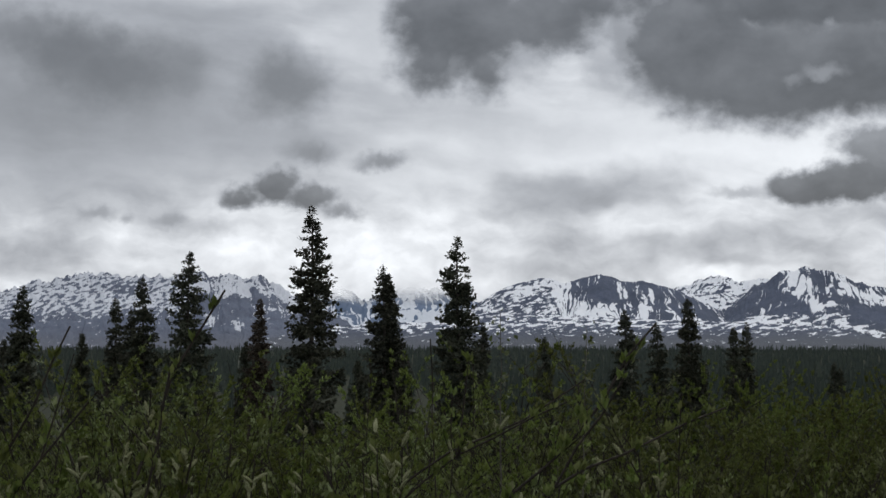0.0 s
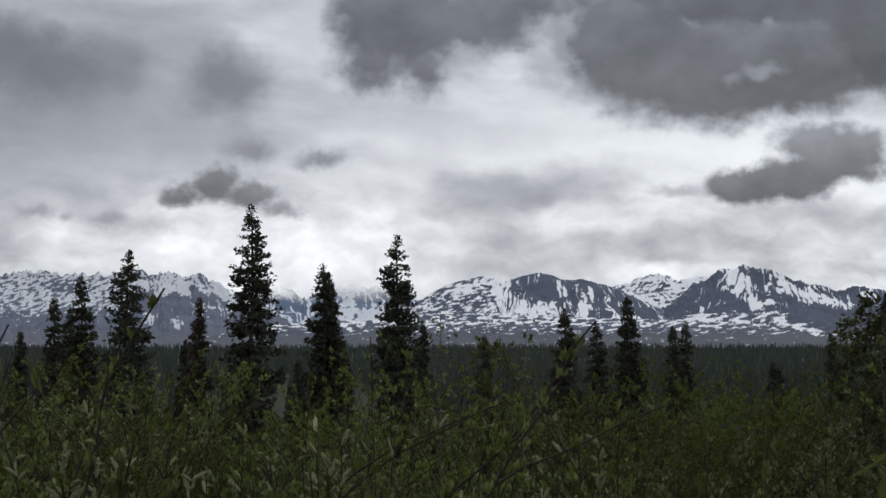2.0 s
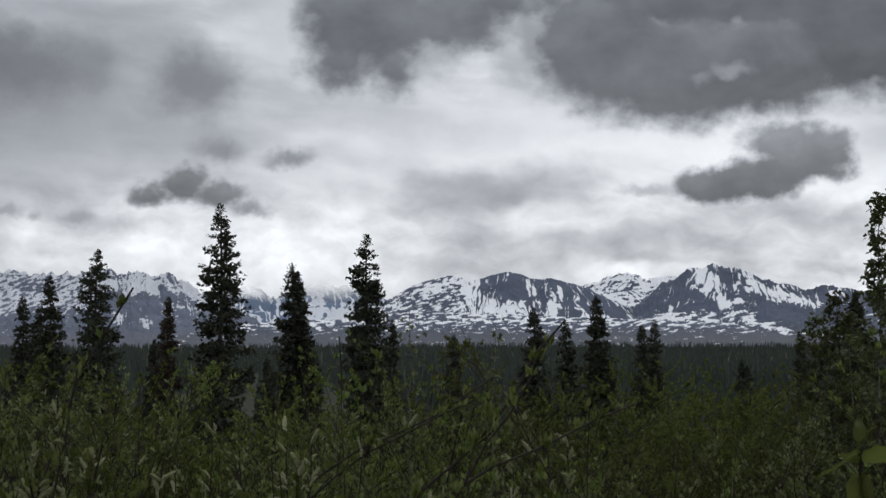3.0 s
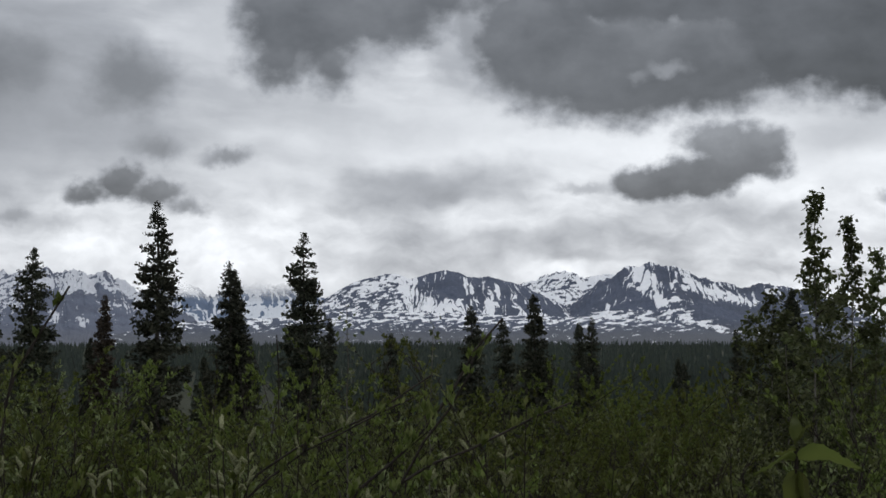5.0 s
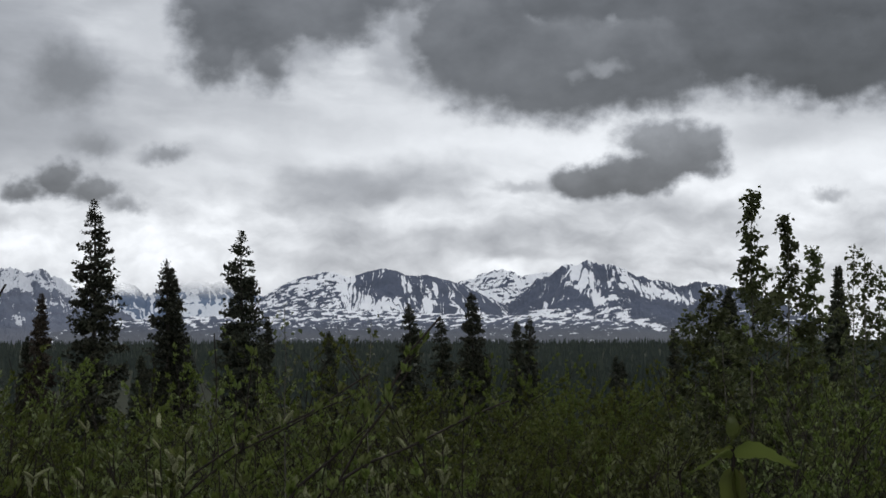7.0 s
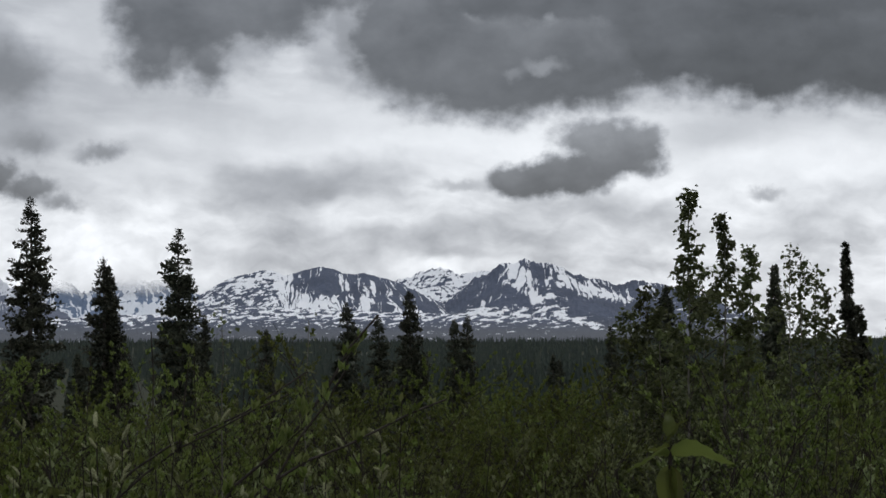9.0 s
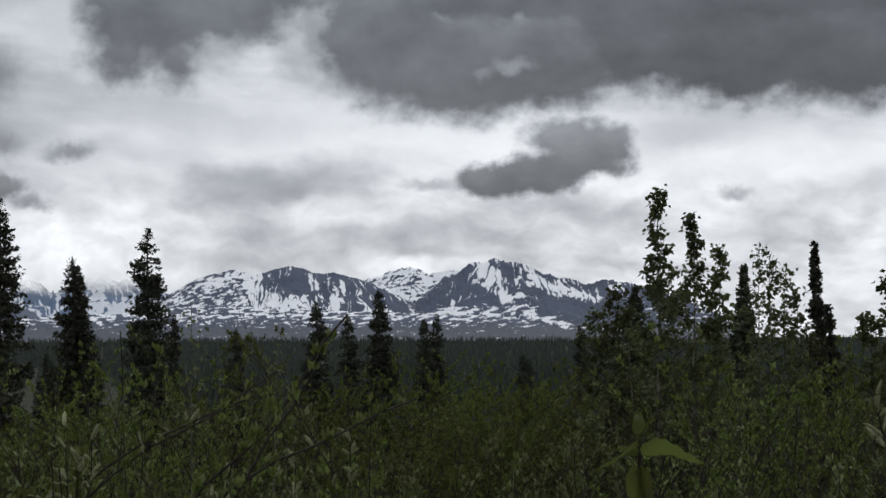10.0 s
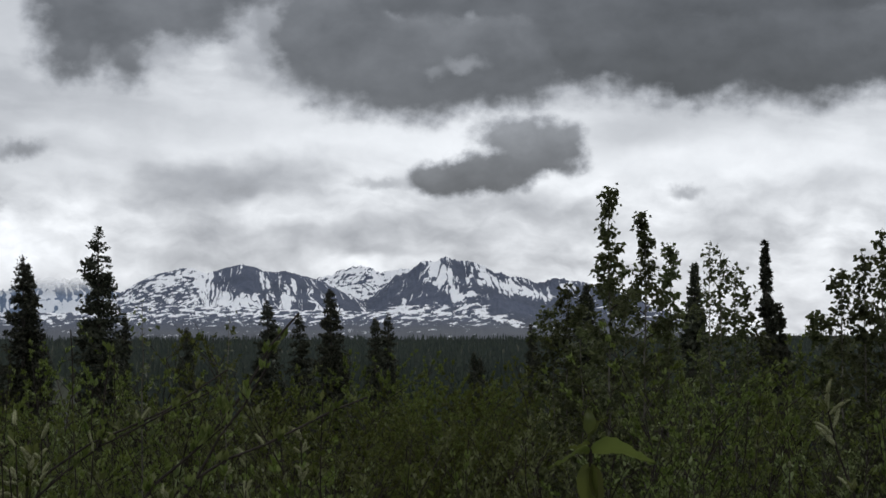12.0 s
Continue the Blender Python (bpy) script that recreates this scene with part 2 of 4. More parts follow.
def catkin_material():
    m, gr = material("catkin_down")
    pos = gr.node("ShaderNodeTexCoord").outputs["Object"]
    info = gr.node("ShaderNodeObjectInfo")
    fuzz = gr.noise(pos, 420, 3, 0.7)
    c = gr.blend(gr.ramp(fuzz, 0.35, 0.68), (0.12, 0.128, 0.055, 1), (0.36, 0.365, 0.22, 1))
    c = gr.blend(gr.ramp(info.outputs["Random"], 0.5, 1.0, 0, 0.5), c, (0.20, 0.20, 0.10, 1))
    finish(gr, principled(gr, c, 0.9, 0.1, fuzz, 0.8, 0.002))
    return m


CATKIN = catkin_material()


def ground_material():
    m, gr = material("moss_and_grass")
    pos = gr.node("ShaderNodeNewGeometry").outputs["Position"]
    fine, broad = gr.noise(pos, 6, 6, 0.65), gr.noise(pos, 0.05, 4)
    c = gr.blend(gr.ramp(fine, 0.35, 0.7), (0.016, 0.020, 0.010, 1), (0.034, 0.038, 0.018, 1))
    c = gr.blend(gr.ramp(broad, 0.45, 0.65, 0, 0.7), c, (0.016, 0.020, 0.014, 1))
    finish(gr, principled(gr, c, 0.95, 0.1, fine, 0.5, 0.05))
    return m


GROUND = ground_material()


def mountain_material(name, rock_dark, rock_pale, tundra, cap=None, snow_dark=(0.66, 0.69, 0.75), snow_pale=(0.86, 0.87, 0.89)):
    """Bare rock and tundra with snow lying where the 'snow' amount of the mesh says; cap: heights between which it
    fades to clear, in place of covering cloud.
    """
    m, gr = material(name)
    pos = gr.node("ShaderNodeNewGeometry").outputs["Position"]
    snow = gr.node("ShaderNodeAttribute", attribute_name="snow").outputs["Fac"]
    low = gr.node("ShaderNodeAttribute", attribute_name="foot").outputs["Fac"]
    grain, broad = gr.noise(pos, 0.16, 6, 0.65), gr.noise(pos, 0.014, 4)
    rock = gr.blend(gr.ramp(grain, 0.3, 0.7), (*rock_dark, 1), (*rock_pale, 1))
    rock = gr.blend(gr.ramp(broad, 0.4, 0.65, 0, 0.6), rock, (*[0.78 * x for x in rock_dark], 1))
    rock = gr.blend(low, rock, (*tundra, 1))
    edge = gr.math("ADD", snow, gr.math("MULTIPLY", gr.math("SUBTRACT", gr.noise(pos, 0.35, 5, 0.75), 0.5), 0.55))
    cover = gr.ramp(edge, 0.47, 0.56)
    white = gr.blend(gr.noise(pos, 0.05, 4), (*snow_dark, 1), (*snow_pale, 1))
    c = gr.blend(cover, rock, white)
    shader = principled(gr, c, 0.85, 0.15, grain, 0.5, 2.0)
    # the top turns transparent with a ragged edge; sky behind stands in for cloud
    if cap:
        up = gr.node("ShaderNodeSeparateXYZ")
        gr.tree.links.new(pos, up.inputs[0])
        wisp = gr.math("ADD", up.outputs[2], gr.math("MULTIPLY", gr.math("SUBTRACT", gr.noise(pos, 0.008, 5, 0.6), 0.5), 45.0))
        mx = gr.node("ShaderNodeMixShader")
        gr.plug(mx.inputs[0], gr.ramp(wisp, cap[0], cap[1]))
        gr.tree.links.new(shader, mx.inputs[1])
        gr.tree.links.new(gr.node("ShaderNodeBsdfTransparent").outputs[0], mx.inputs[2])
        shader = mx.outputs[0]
    finish(gr, shader)
    return m


# ---- numeric helpers ----
def lattice(seed):
    rng = np.random.default_rng(seed)
    a = rng.uniform(0, 2 * math.pi, (256, 256))
    return np.cos(a), np.sin(a)


def gnoise(x, y, seed):
    """Gradient noise, about -0.7 to 0.7."""
    gx, gy = lattice(seed)
    xi, yi = np.floor(x).astype(int), np.floor(y).astype(int)
    fx, fy = x - xi, y - yi
    sx, sy = fx * fx * fx * (fx * (fx * 6 - 15) + 10), fy * fy * fy * (fy * (fy * 6 - 15) + 10)

    def corner(i, j):
        a, b = (xi + i) % 256, (yi + j) % 256
        return gx[a, b] * (fx - i) + gy[a, b] * (fy - j)

    top = corner(0, 0) * (1 - sx) + corner(1, 0) * sx
    low = corner(0, 1) * (1 - sx) + corner(1, 1) * sx
    return top * (1 - sy) + low * sy


def fbm(x, y, seed, octaves=5, gain=0.5, ridged=False):
    out, amp = 0, 1.0
    for o in range(octaves):
        n = gnoise(x * 2 ** o + 17.3 * o, y * 2 ** o + 5.1 * o, seed + o)
        out = out + amp * (1 - 2.2 * np.abs(n) if ridged else n)
        amp *= gain
    return out


def smooth(x, a, b):
    t = np.clip((x - a) / (b - a), 0, 1)
    return t * t * (3 - 2 * t)


def mesh_from(name, verts, faces, mat, shade=False):
    me = bpy.data.meshes.new(name)
    verts = np.asarray(verts, dtype=np.float32)
    faces = np.asarray(faces, dtype=np.int32)
    me.vertices.add(len(verts))
    me.vertices.foreach_set("co", verts.ravel())
    k = faces.shape[1]
    me.loops.add(faces.size)
    me.loops.foreach_set("vertex_index", faces.ravel())
    me.polygons.add(len(faces))
    me.polygons.foreach_set("loop_start", np.arange(0, faces.size, k, dtype=np.int32))
    me.polygons.foreach_set("use_smooth", np.full(len(faces), shade))
    me.update(calc_edges=True)
    me.validate()
    me.materials.append(mat)
    return me


def two_tone(name, one, two, mat_one, mat_two):
    """One mesh of two sets of faces, each with its own material."""
    v, f = gather([one, two])
    me = mesh_from(name, v, f, mat_one)
    me.materials.append(mat_two)
    which = np.zeros(len(me.polygons), dtype=np.int32)
    which[len(one[1]):] = 1
    me.polygons.foreach_set("material_index", which)
    return me


def part(name, me, parent, label=""):
    ob = new(name, me)
    ob.parent = parent
    if label:
        ob["label"] = label
    return ob


def grid_faces(nu, nv):
    i = np.arange(nu * nv).reshape(nu, nv)
    return np.stack([i[:-1, :-1], i[1:, :-1], i[1:, 1:], i[:-1, 1:]], -1).reshape(-1, 4)


def tube(points, radii, sides=6):
    """Verts and quads of a tapered, bent rod."""
    pts = np.asarray(points, float)
    tan = np.gradient(pts, axis=0)
    tan /= np.linalg.norm(tan, axis=1, keepdims=True) + 1e-9
    ref = np.where(np.abs(tan[:, 2:3]) > 0.9, [[1.0, 0, 0]], [[0, 0, 1.0]])
    a = np.cross(tan, ref)
    a /= np.linalg.norm(a, axis=1, keepdims=True) + 1e-9
    b = np.cross(tan, a)
    ang = np.arange(sides) * 2 * math.pi / sides
    ring = pts[:, None] + np.asarray(radii)[:, None, None] * (np.cos(ang)[None, :, None] * a[:, None] + np.sin(ang)[None, :, None] * b[:, None])
    n = len(pts)
    i = np.arange(n * sides).reshape(n, sides)
    j = np.roll(i, -1, axis=1)
    return ring.reshape(-1, 3), np.stack([i[:-1], j[:-1], j[1:], i[1:]], -1).reshape(-1, 4)


def gather(pieces):
    """Joins (verts, faces) pairs."""
    vs, fs, n = [], [], 0
    for v, f in pieces:
        vs.append(v)
        fs.append(f + n)
        n += len(v)
    return np.concatenate(vs), np.concatenate(fs)


def blades(base, along, across, length, width, fold=0.0, plain=False):
    """One leaf for each row: a pointed, folded outline of two quads' worth of faces (four triangles as two quads)."""
    along = along / (np.linalg.norm(along, axis=1, keepdims=True) + 1e-9)
    across = across - along * np.sum(along * across, axis=1, keepdims=True)
    across /= np.linalg.norm(across, axis=1, keepdims=True) + 1e-9
    up = np.cross(along, across)
    L, W = length[:, None], width[:, None]
    tip = base + along * L - up * L * 0.12
    mid = base + along * L * 0.5
    left = base + along * L * 0.45 + across * W + up * W * fold
    right = base + along * L * 0.45 - across * W + up * W * fold
    if plain:
        v = np.stack([base, left, tip, right], 1).reshape(-1, 3)
        return v, np.arange(len(v)).reshape(-1, 4)
    v = np.stack([base, left, tip, right, mid], 1).reshape(-1, 3)
    k = np.arange(len(base))[:, None] * 5
    f = np.stack([k + [0, 4, 2, 1], k + [0, 3, 2, 4]], 1).reshape(-1, 4)
    return v, f


def polar(b, d, z=0.0):
    return Vector((d * math.sin(radians(b)), d * math.cos(radians(b)), z))


def rise(d):
    """Height of the ground by distance from the lookout."""
    return np.interp(d, [0, 3, 8, 18, 30, 60, 100, 160, 260, 600, 3000, 6000], [0, -0.05, -0.35, -0.9, -1.5, -3.6, -6.0, -9.5, -12.5, -13.5, -13.5, -13.5])


def ground_z(x, y):
    d = np.hypot(x, y)
    return rise(d) + 0.25 * gnoise(np.asarray(x) * 0.11, np.asarray(y) * 0.11, 3) * np.clip(d / 12, 0, 1)


# ---- ground ----
def build_ground():
    d = np.concatenate([[0.0], np.geomspace(0.6, 4950, 150)])
    a = np.linspace(0, 2 * math.pi, 181)
    D, A = np.meshgrid(d, a, indexing="ij")
    x, y = D * np.sin(A), D * np.cos(A)
    z = ground_z(x, y)
    me = mesh_from("ground", np.stack([x, y, z], -1).reshape(-1, 3), grid_faces(len(d), len(a)), GROUND, True)
    tagged(new("ground", me), "mossy, grassy ground falling away from the lookout to the valley", "ground", kind="structure")


build_ground()

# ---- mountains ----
# distance haze is mixed into the colours: bluish here, paler in the next two
ROCK = mountain_material("haze_tinted_rock", (0.052, 0.068, 0.108), (0.082, 0.101, 0.152), (0.074, 0.083, 0.102))
# paler rock and greyed snow stand for the haze over these ranges
HAZED_ROCK_WEST = mountain_material("hazed_west_rock", (0.090, 0.108, 0.155), (0.125, 0.145, 0.20), (0.098, 0.108, 0.138), None, (0.46, 0.49, 0.55), (0.64, 0.66, 0.70))
HAZED_ROCK_CAP = mountain_material("hazed_fading_rock", (0.10, 0.145, 0.23), (0.14, 0.19, 0.28), (0.12, 0.13, 0.16), (56.0, 96.0), (0.52, 0.56, 0.62), (0.66, 0.69, 0.74))


def mountain(name, label, crest, foot, distance, depth, mat, snow, seed, steps=(0.016, 116), gully=0.16, shape=1.5, rough=0.02, fan=1.7):
    """A mountain whose skyline follows crest (bearing, height in degrees), rising from foot degrees over depth metres."""
    cb, ch = np.array(crest).T
    b = np.arange(cb[0], cb[-1], steps[0])
    n = steps[1]
    v = np.concatenate([np.linspace(0, 1, n), 1 + np.linspace(0.04, 0.5, 8)])
    B, V = np.meshgrid(b, v, indexing="ij")
    top = np.interp(b, cb, ch)
    top = np.convolve(np.pad(top, 3, mode="edge"), np.ones(7) / 7, "valid")
    vv = np.minimum(V, 1)
    # crags along the skyline, dying out down the face
    crag = fbm(B * 2.6, 0.5 + 2.5 * (1 - vv), seed + 50, 6, 0.62, True)
    T = top[:, None] + rough * (crag - 1.2) * smooth(vv, 0.55, 1.0)
    rel = vv ** shape
    back = np.clip(V - 1, 0, 1)
    # ribs and gullies that run down the slope and spread towards the foot
    half = int(0.25 / steps[0])
    fall = np.gradient(np.convolve(np.pad(top, half, mode="edge"), np.ones(2 * half + 1) / (2 * half + 1), "valid"), b)
    fall = np.convolve(np.pad(fall, half, mode="edge"), np.ones(2 * half + 1) / (2 * half + 1), "valid")
    bend = fan * np.clip(fall, -1.2, 1.2)[:, None] * (1 - vv) + 0.26 * fbm(B * 1.3, vv * 2.2, seed + 9, 4) + 0.05 * fbm(B * 6, vv * 6, seed + 13, 3)
    ribs = fbm((B + bend) * 2.2, vv * 1.6, seed, 5, 0.5, True)
    lumps = fbm(B * 3.0 + bend, vv * 5.0, seed + 20, 5)
    env = np.clip(4 * vv * (1 - vv), 0, 1) ** 0.8
    H = foot + (T - foot) * (rel - 0.9 * back + env * (gully * (ribs - 1.0) * 0.6 + 0.06 * lumps))
    R = distance - depth * (1 - vv) + depth * back + depth * 0.06 * env * (ribs - 1.0)
    x, y = R * np.sin(np.radians(B)), R * np.cos(np.radians(B))
    z = EYE + R * np.tan(np.radians(H))
    me = mesh_from(name, np.stack([x, y, z], -1).reshape(-1, 3), grid_faces(len(b), len(v)), mat, True)
    F = B + bend
    amount = snow(B, F, vv, H, seed)
    for key, field in (("snow", amount), ("foot", 1 - smooth(H, foot + 0.12, foot + 0.55))):
        me.attributes.new(key, "FLOAT", "POINT").data.foreach_set("value", np.clip(field, 0, 1).astype(np.float32).ravel())
    return tagged(new(name, me), label, "mountain", kind="structure")


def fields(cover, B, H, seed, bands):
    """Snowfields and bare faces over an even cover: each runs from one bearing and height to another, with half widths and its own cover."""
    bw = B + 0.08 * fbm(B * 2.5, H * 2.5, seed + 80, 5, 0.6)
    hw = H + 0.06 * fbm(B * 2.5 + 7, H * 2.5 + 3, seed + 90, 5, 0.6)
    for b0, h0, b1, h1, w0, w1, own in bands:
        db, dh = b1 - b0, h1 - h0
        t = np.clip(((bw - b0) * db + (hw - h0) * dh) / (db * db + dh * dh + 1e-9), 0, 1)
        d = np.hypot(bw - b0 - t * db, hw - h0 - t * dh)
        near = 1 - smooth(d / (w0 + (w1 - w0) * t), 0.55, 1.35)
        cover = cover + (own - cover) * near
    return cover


def streaks(F, V, seed, fb=4.5):
    """Where snow last lies on a steep face, 0 first to 1 last: thin gullies along the line of fall, broken along their length."""
    n = fbm(F * fb, V * 1.1, seed + 31, 3, 0.6, True) / 1.9
    m = fbm(F * 2.1 * fb + 5, V * 1.8, seed + 33, 2, 0.7, True) / 1.6
    return 1.05 - 0.42 * n - 0.6 * m + 0.35 * fbm(F * 2.6, V * 6.0, seed + 37, 4, 0.65)


def ledges(B, H, seed, slant, fine=1.0):
    """The same on a gentle slope: snow along slanting ledges and in hollows."""
    return 0.5 + 0.62 * fbm((B * 0.9 + slant * H) * 1.8 * fine, (H - slant * 0.22 * B) * 8.0 * fine, seed + 41, 5, 0.72) + 0.16 * fbm(B * 3, H * 3, seed + 43, 3)


def ranked(order):
    """The same order spread evenly from 0 to 1."""
    rank = np.empty(order.size)
    rank[np.argsort(order, axis=None)] = np.linspace(0, 1, order.size)
    return rank.reshape(order.shape)


def settle(cover, order):
    """Snow on the share of the slope that cover asks for, in the order given."""
    return 0.515 + 1.5 * (cover - order)


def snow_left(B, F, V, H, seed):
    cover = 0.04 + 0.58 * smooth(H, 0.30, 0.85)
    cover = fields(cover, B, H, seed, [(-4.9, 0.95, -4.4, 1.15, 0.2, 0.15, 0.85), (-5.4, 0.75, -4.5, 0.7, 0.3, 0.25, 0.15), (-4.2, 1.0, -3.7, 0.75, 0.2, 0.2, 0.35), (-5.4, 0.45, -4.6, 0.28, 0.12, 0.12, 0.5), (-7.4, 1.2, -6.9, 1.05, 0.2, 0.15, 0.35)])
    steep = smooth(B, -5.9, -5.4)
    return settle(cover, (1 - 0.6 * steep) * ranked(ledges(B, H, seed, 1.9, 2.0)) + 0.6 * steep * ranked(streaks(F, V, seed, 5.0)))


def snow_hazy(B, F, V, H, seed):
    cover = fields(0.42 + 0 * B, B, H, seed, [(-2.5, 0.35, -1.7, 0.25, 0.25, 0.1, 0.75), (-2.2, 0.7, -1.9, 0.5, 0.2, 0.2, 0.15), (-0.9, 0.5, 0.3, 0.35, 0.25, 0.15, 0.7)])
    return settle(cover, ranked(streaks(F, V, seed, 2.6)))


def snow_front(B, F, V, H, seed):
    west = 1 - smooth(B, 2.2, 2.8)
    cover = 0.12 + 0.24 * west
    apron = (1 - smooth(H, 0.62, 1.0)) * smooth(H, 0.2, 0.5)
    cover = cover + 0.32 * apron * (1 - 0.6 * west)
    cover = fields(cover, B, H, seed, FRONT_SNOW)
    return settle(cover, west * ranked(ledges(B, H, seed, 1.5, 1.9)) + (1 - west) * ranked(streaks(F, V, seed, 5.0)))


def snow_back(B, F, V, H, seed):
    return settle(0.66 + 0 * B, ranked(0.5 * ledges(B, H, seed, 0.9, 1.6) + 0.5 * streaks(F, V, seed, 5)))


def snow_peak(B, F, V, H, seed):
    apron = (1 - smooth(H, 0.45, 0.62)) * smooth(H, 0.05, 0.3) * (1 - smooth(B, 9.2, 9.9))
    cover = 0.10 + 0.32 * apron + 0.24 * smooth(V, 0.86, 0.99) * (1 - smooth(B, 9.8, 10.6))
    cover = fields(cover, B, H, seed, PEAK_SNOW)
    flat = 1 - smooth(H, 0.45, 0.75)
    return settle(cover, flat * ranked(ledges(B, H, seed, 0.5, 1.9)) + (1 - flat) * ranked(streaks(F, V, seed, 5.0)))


def snow_foothill(B, F, V, H, seed):
    cover = 0.03 + 0.46 * smooth(H, -0.02, 0.42) - 0.3 * smooth(B, 9.2, 10.2)
    return settle(cover, ranked(ledges(B, H, seed + 5, 0.5, 2.3)))


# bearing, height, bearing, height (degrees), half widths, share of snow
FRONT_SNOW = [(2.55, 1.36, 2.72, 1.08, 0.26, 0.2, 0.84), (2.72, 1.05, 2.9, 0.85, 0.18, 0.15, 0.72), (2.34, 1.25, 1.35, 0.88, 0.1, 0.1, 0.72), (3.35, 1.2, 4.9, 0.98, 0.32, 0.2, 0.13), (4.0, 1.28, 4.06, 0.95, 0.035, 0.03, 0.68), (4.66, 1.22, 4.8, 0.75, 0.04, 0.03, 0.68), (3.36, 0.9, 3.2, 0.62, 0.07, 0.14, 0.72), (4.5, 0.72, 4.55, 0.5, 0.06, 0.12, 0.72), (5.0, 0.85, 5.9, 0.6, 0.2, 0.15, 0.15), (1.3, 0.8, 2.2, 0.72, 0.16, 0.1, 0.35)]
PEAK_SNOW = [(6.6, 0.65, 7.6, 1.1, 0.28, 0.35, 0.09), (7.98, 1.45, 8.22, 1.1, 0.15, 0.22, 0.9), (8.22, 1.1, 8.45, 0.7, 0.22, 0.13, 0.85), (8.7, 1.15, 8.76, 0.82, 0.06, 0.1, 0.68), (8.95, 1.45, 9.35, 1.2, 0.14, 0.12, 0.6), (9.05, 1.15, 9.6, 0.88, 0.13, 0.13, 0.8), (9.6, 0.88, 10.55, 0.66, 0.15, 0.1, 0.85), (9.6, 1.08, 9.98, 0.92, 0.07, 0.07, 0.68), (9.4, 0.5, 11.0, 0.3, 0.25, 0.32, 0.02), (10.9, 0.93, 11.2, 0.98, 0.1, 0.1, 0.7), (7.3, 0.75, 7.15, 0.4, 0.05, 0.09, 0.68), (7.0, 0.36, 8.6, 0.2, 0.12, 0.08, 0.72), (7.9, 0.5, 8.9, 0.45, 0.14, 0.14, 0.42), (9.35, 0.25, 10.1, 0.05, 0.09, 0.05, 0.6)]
CREST_WEST = [(-11.987, 0.774), (-10.748, 0.903), (-10, 1.084), (-9.499, 1.251), (-8.746, 1.328), (-8.115, 1.406), (-7.609, 1.457), (-6.975, 1.367), (-6.34, 1.393), (-5.83, 1.483), (-5.549, 1.535), (-5.192, 1.457), (-4.808, 1.419), (-4.424, 1.316), (-4.104, 1.393), (-3.783, 1.2), (-3.398, 0.968), (-2.884, 0.749), (-2.112, 0.324)]
CREST_HAZY = [(-4.04, 0.388), (-3.141, 0.929), (-2.691, 1.058), (-2.37, 1.187), (-1.855, 0.903), (-1.34, 1.006), (-0.76, 1.264), (-0.309, 1.097), (0.206, 1.084), (0.85, 0.774), (1.494, 0.388)]
CREST_FRONT = [(0.077, 0.195), (0.464, 0.543), (0.786, 0.8), (1.237, 1.071), (1.623, 1.238), (2.074, 1.354), (2.46, 1.38), (2.781, 1.264), (2.91, 1.29), (3.167, 1.367), (3.488, 1.457), (3.873, 1.419), (4.065, 1.29), (4.514, 1.303), (4.834, 1.238), (5.345, 1.084), (5.856, 0.839), (6.302, 0.62), (7.001, 0.131)]
CREST_BACK = [(4.45, 1.032), (5.217, 1.109), (5.664, 1.264), (6.136, 1.393), (6.492, 1.406), (6.747, 1.251), (7.128, 1.328), (7.888, 1.29)]
CREST_PEAK = [(5.728, 0.131), (6.238, 0.491), (6.62, 0.8), (7.001, 1.161), (7.255, 1.264), (7.445, 1.328), (7.736, 1.56), (8.014, 1.522), (8.241, 1.612), (8.519, 1.496), (8.834, 1.522), (9.148, 1.354), (9.524, 1.225), (9.823, 1.159), (10.273, 1.056), (10.659, 1.107), (11.173, 1.082), (11.559, 0.991), (12.2, 0.798), (12.841, 0.54), (13.48, 0.219), (13.991, -0.103)]
CREST_FOOT = [(-4.04, 0.002), (-3.141, 0.156), (-2.37, 0.285), (-1.082, 0.362), (0.206, 0.388), (0.85, 0.517), (1.752, 0.581), (2.781, 0.517), (4.065, 0.465), (5.345, 0.414), (6.62, 0.375), (7.888, 0.324), (8.519, 0.285), (9.399, 0.105), (9.9, 0.002), (10.402, -0.103), (12.2, -0.078), (13.863, -0.129)]
mountain("mountain_west", "mountain range tinted pale blue-grey for haze, with snow-streaked upper slopes", CREST_WEST, -0.25, 4250, 700, HAZED_ROCK_WEST, snow_left, 11, shape=1.15, rough=0.11)
mountain("mountain_hazy", "snowy mountains tinted pale blue for haze, tops fading into the sky", CREST_HAZY, -0.2, 4650, 500, HAZED_ROCK_CAP, snow_hazy, 23, shape=1.2, rough=0.10)
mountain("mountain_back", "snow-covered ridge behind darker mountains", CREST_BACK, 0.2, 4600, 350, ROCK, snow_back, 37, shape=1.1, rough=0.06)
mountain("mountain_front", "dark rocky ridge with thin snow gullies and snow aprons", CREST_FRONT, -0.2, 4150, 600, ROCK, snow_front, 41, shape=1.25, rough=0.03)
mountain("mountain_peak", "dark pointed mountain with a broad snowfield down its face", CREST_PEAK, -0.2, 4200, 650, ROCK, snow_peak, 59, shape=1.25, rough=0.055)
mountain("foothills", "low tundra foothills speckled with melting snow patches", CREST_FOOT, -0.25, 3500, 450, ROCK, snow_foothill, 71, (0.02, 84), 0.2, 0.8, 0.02)


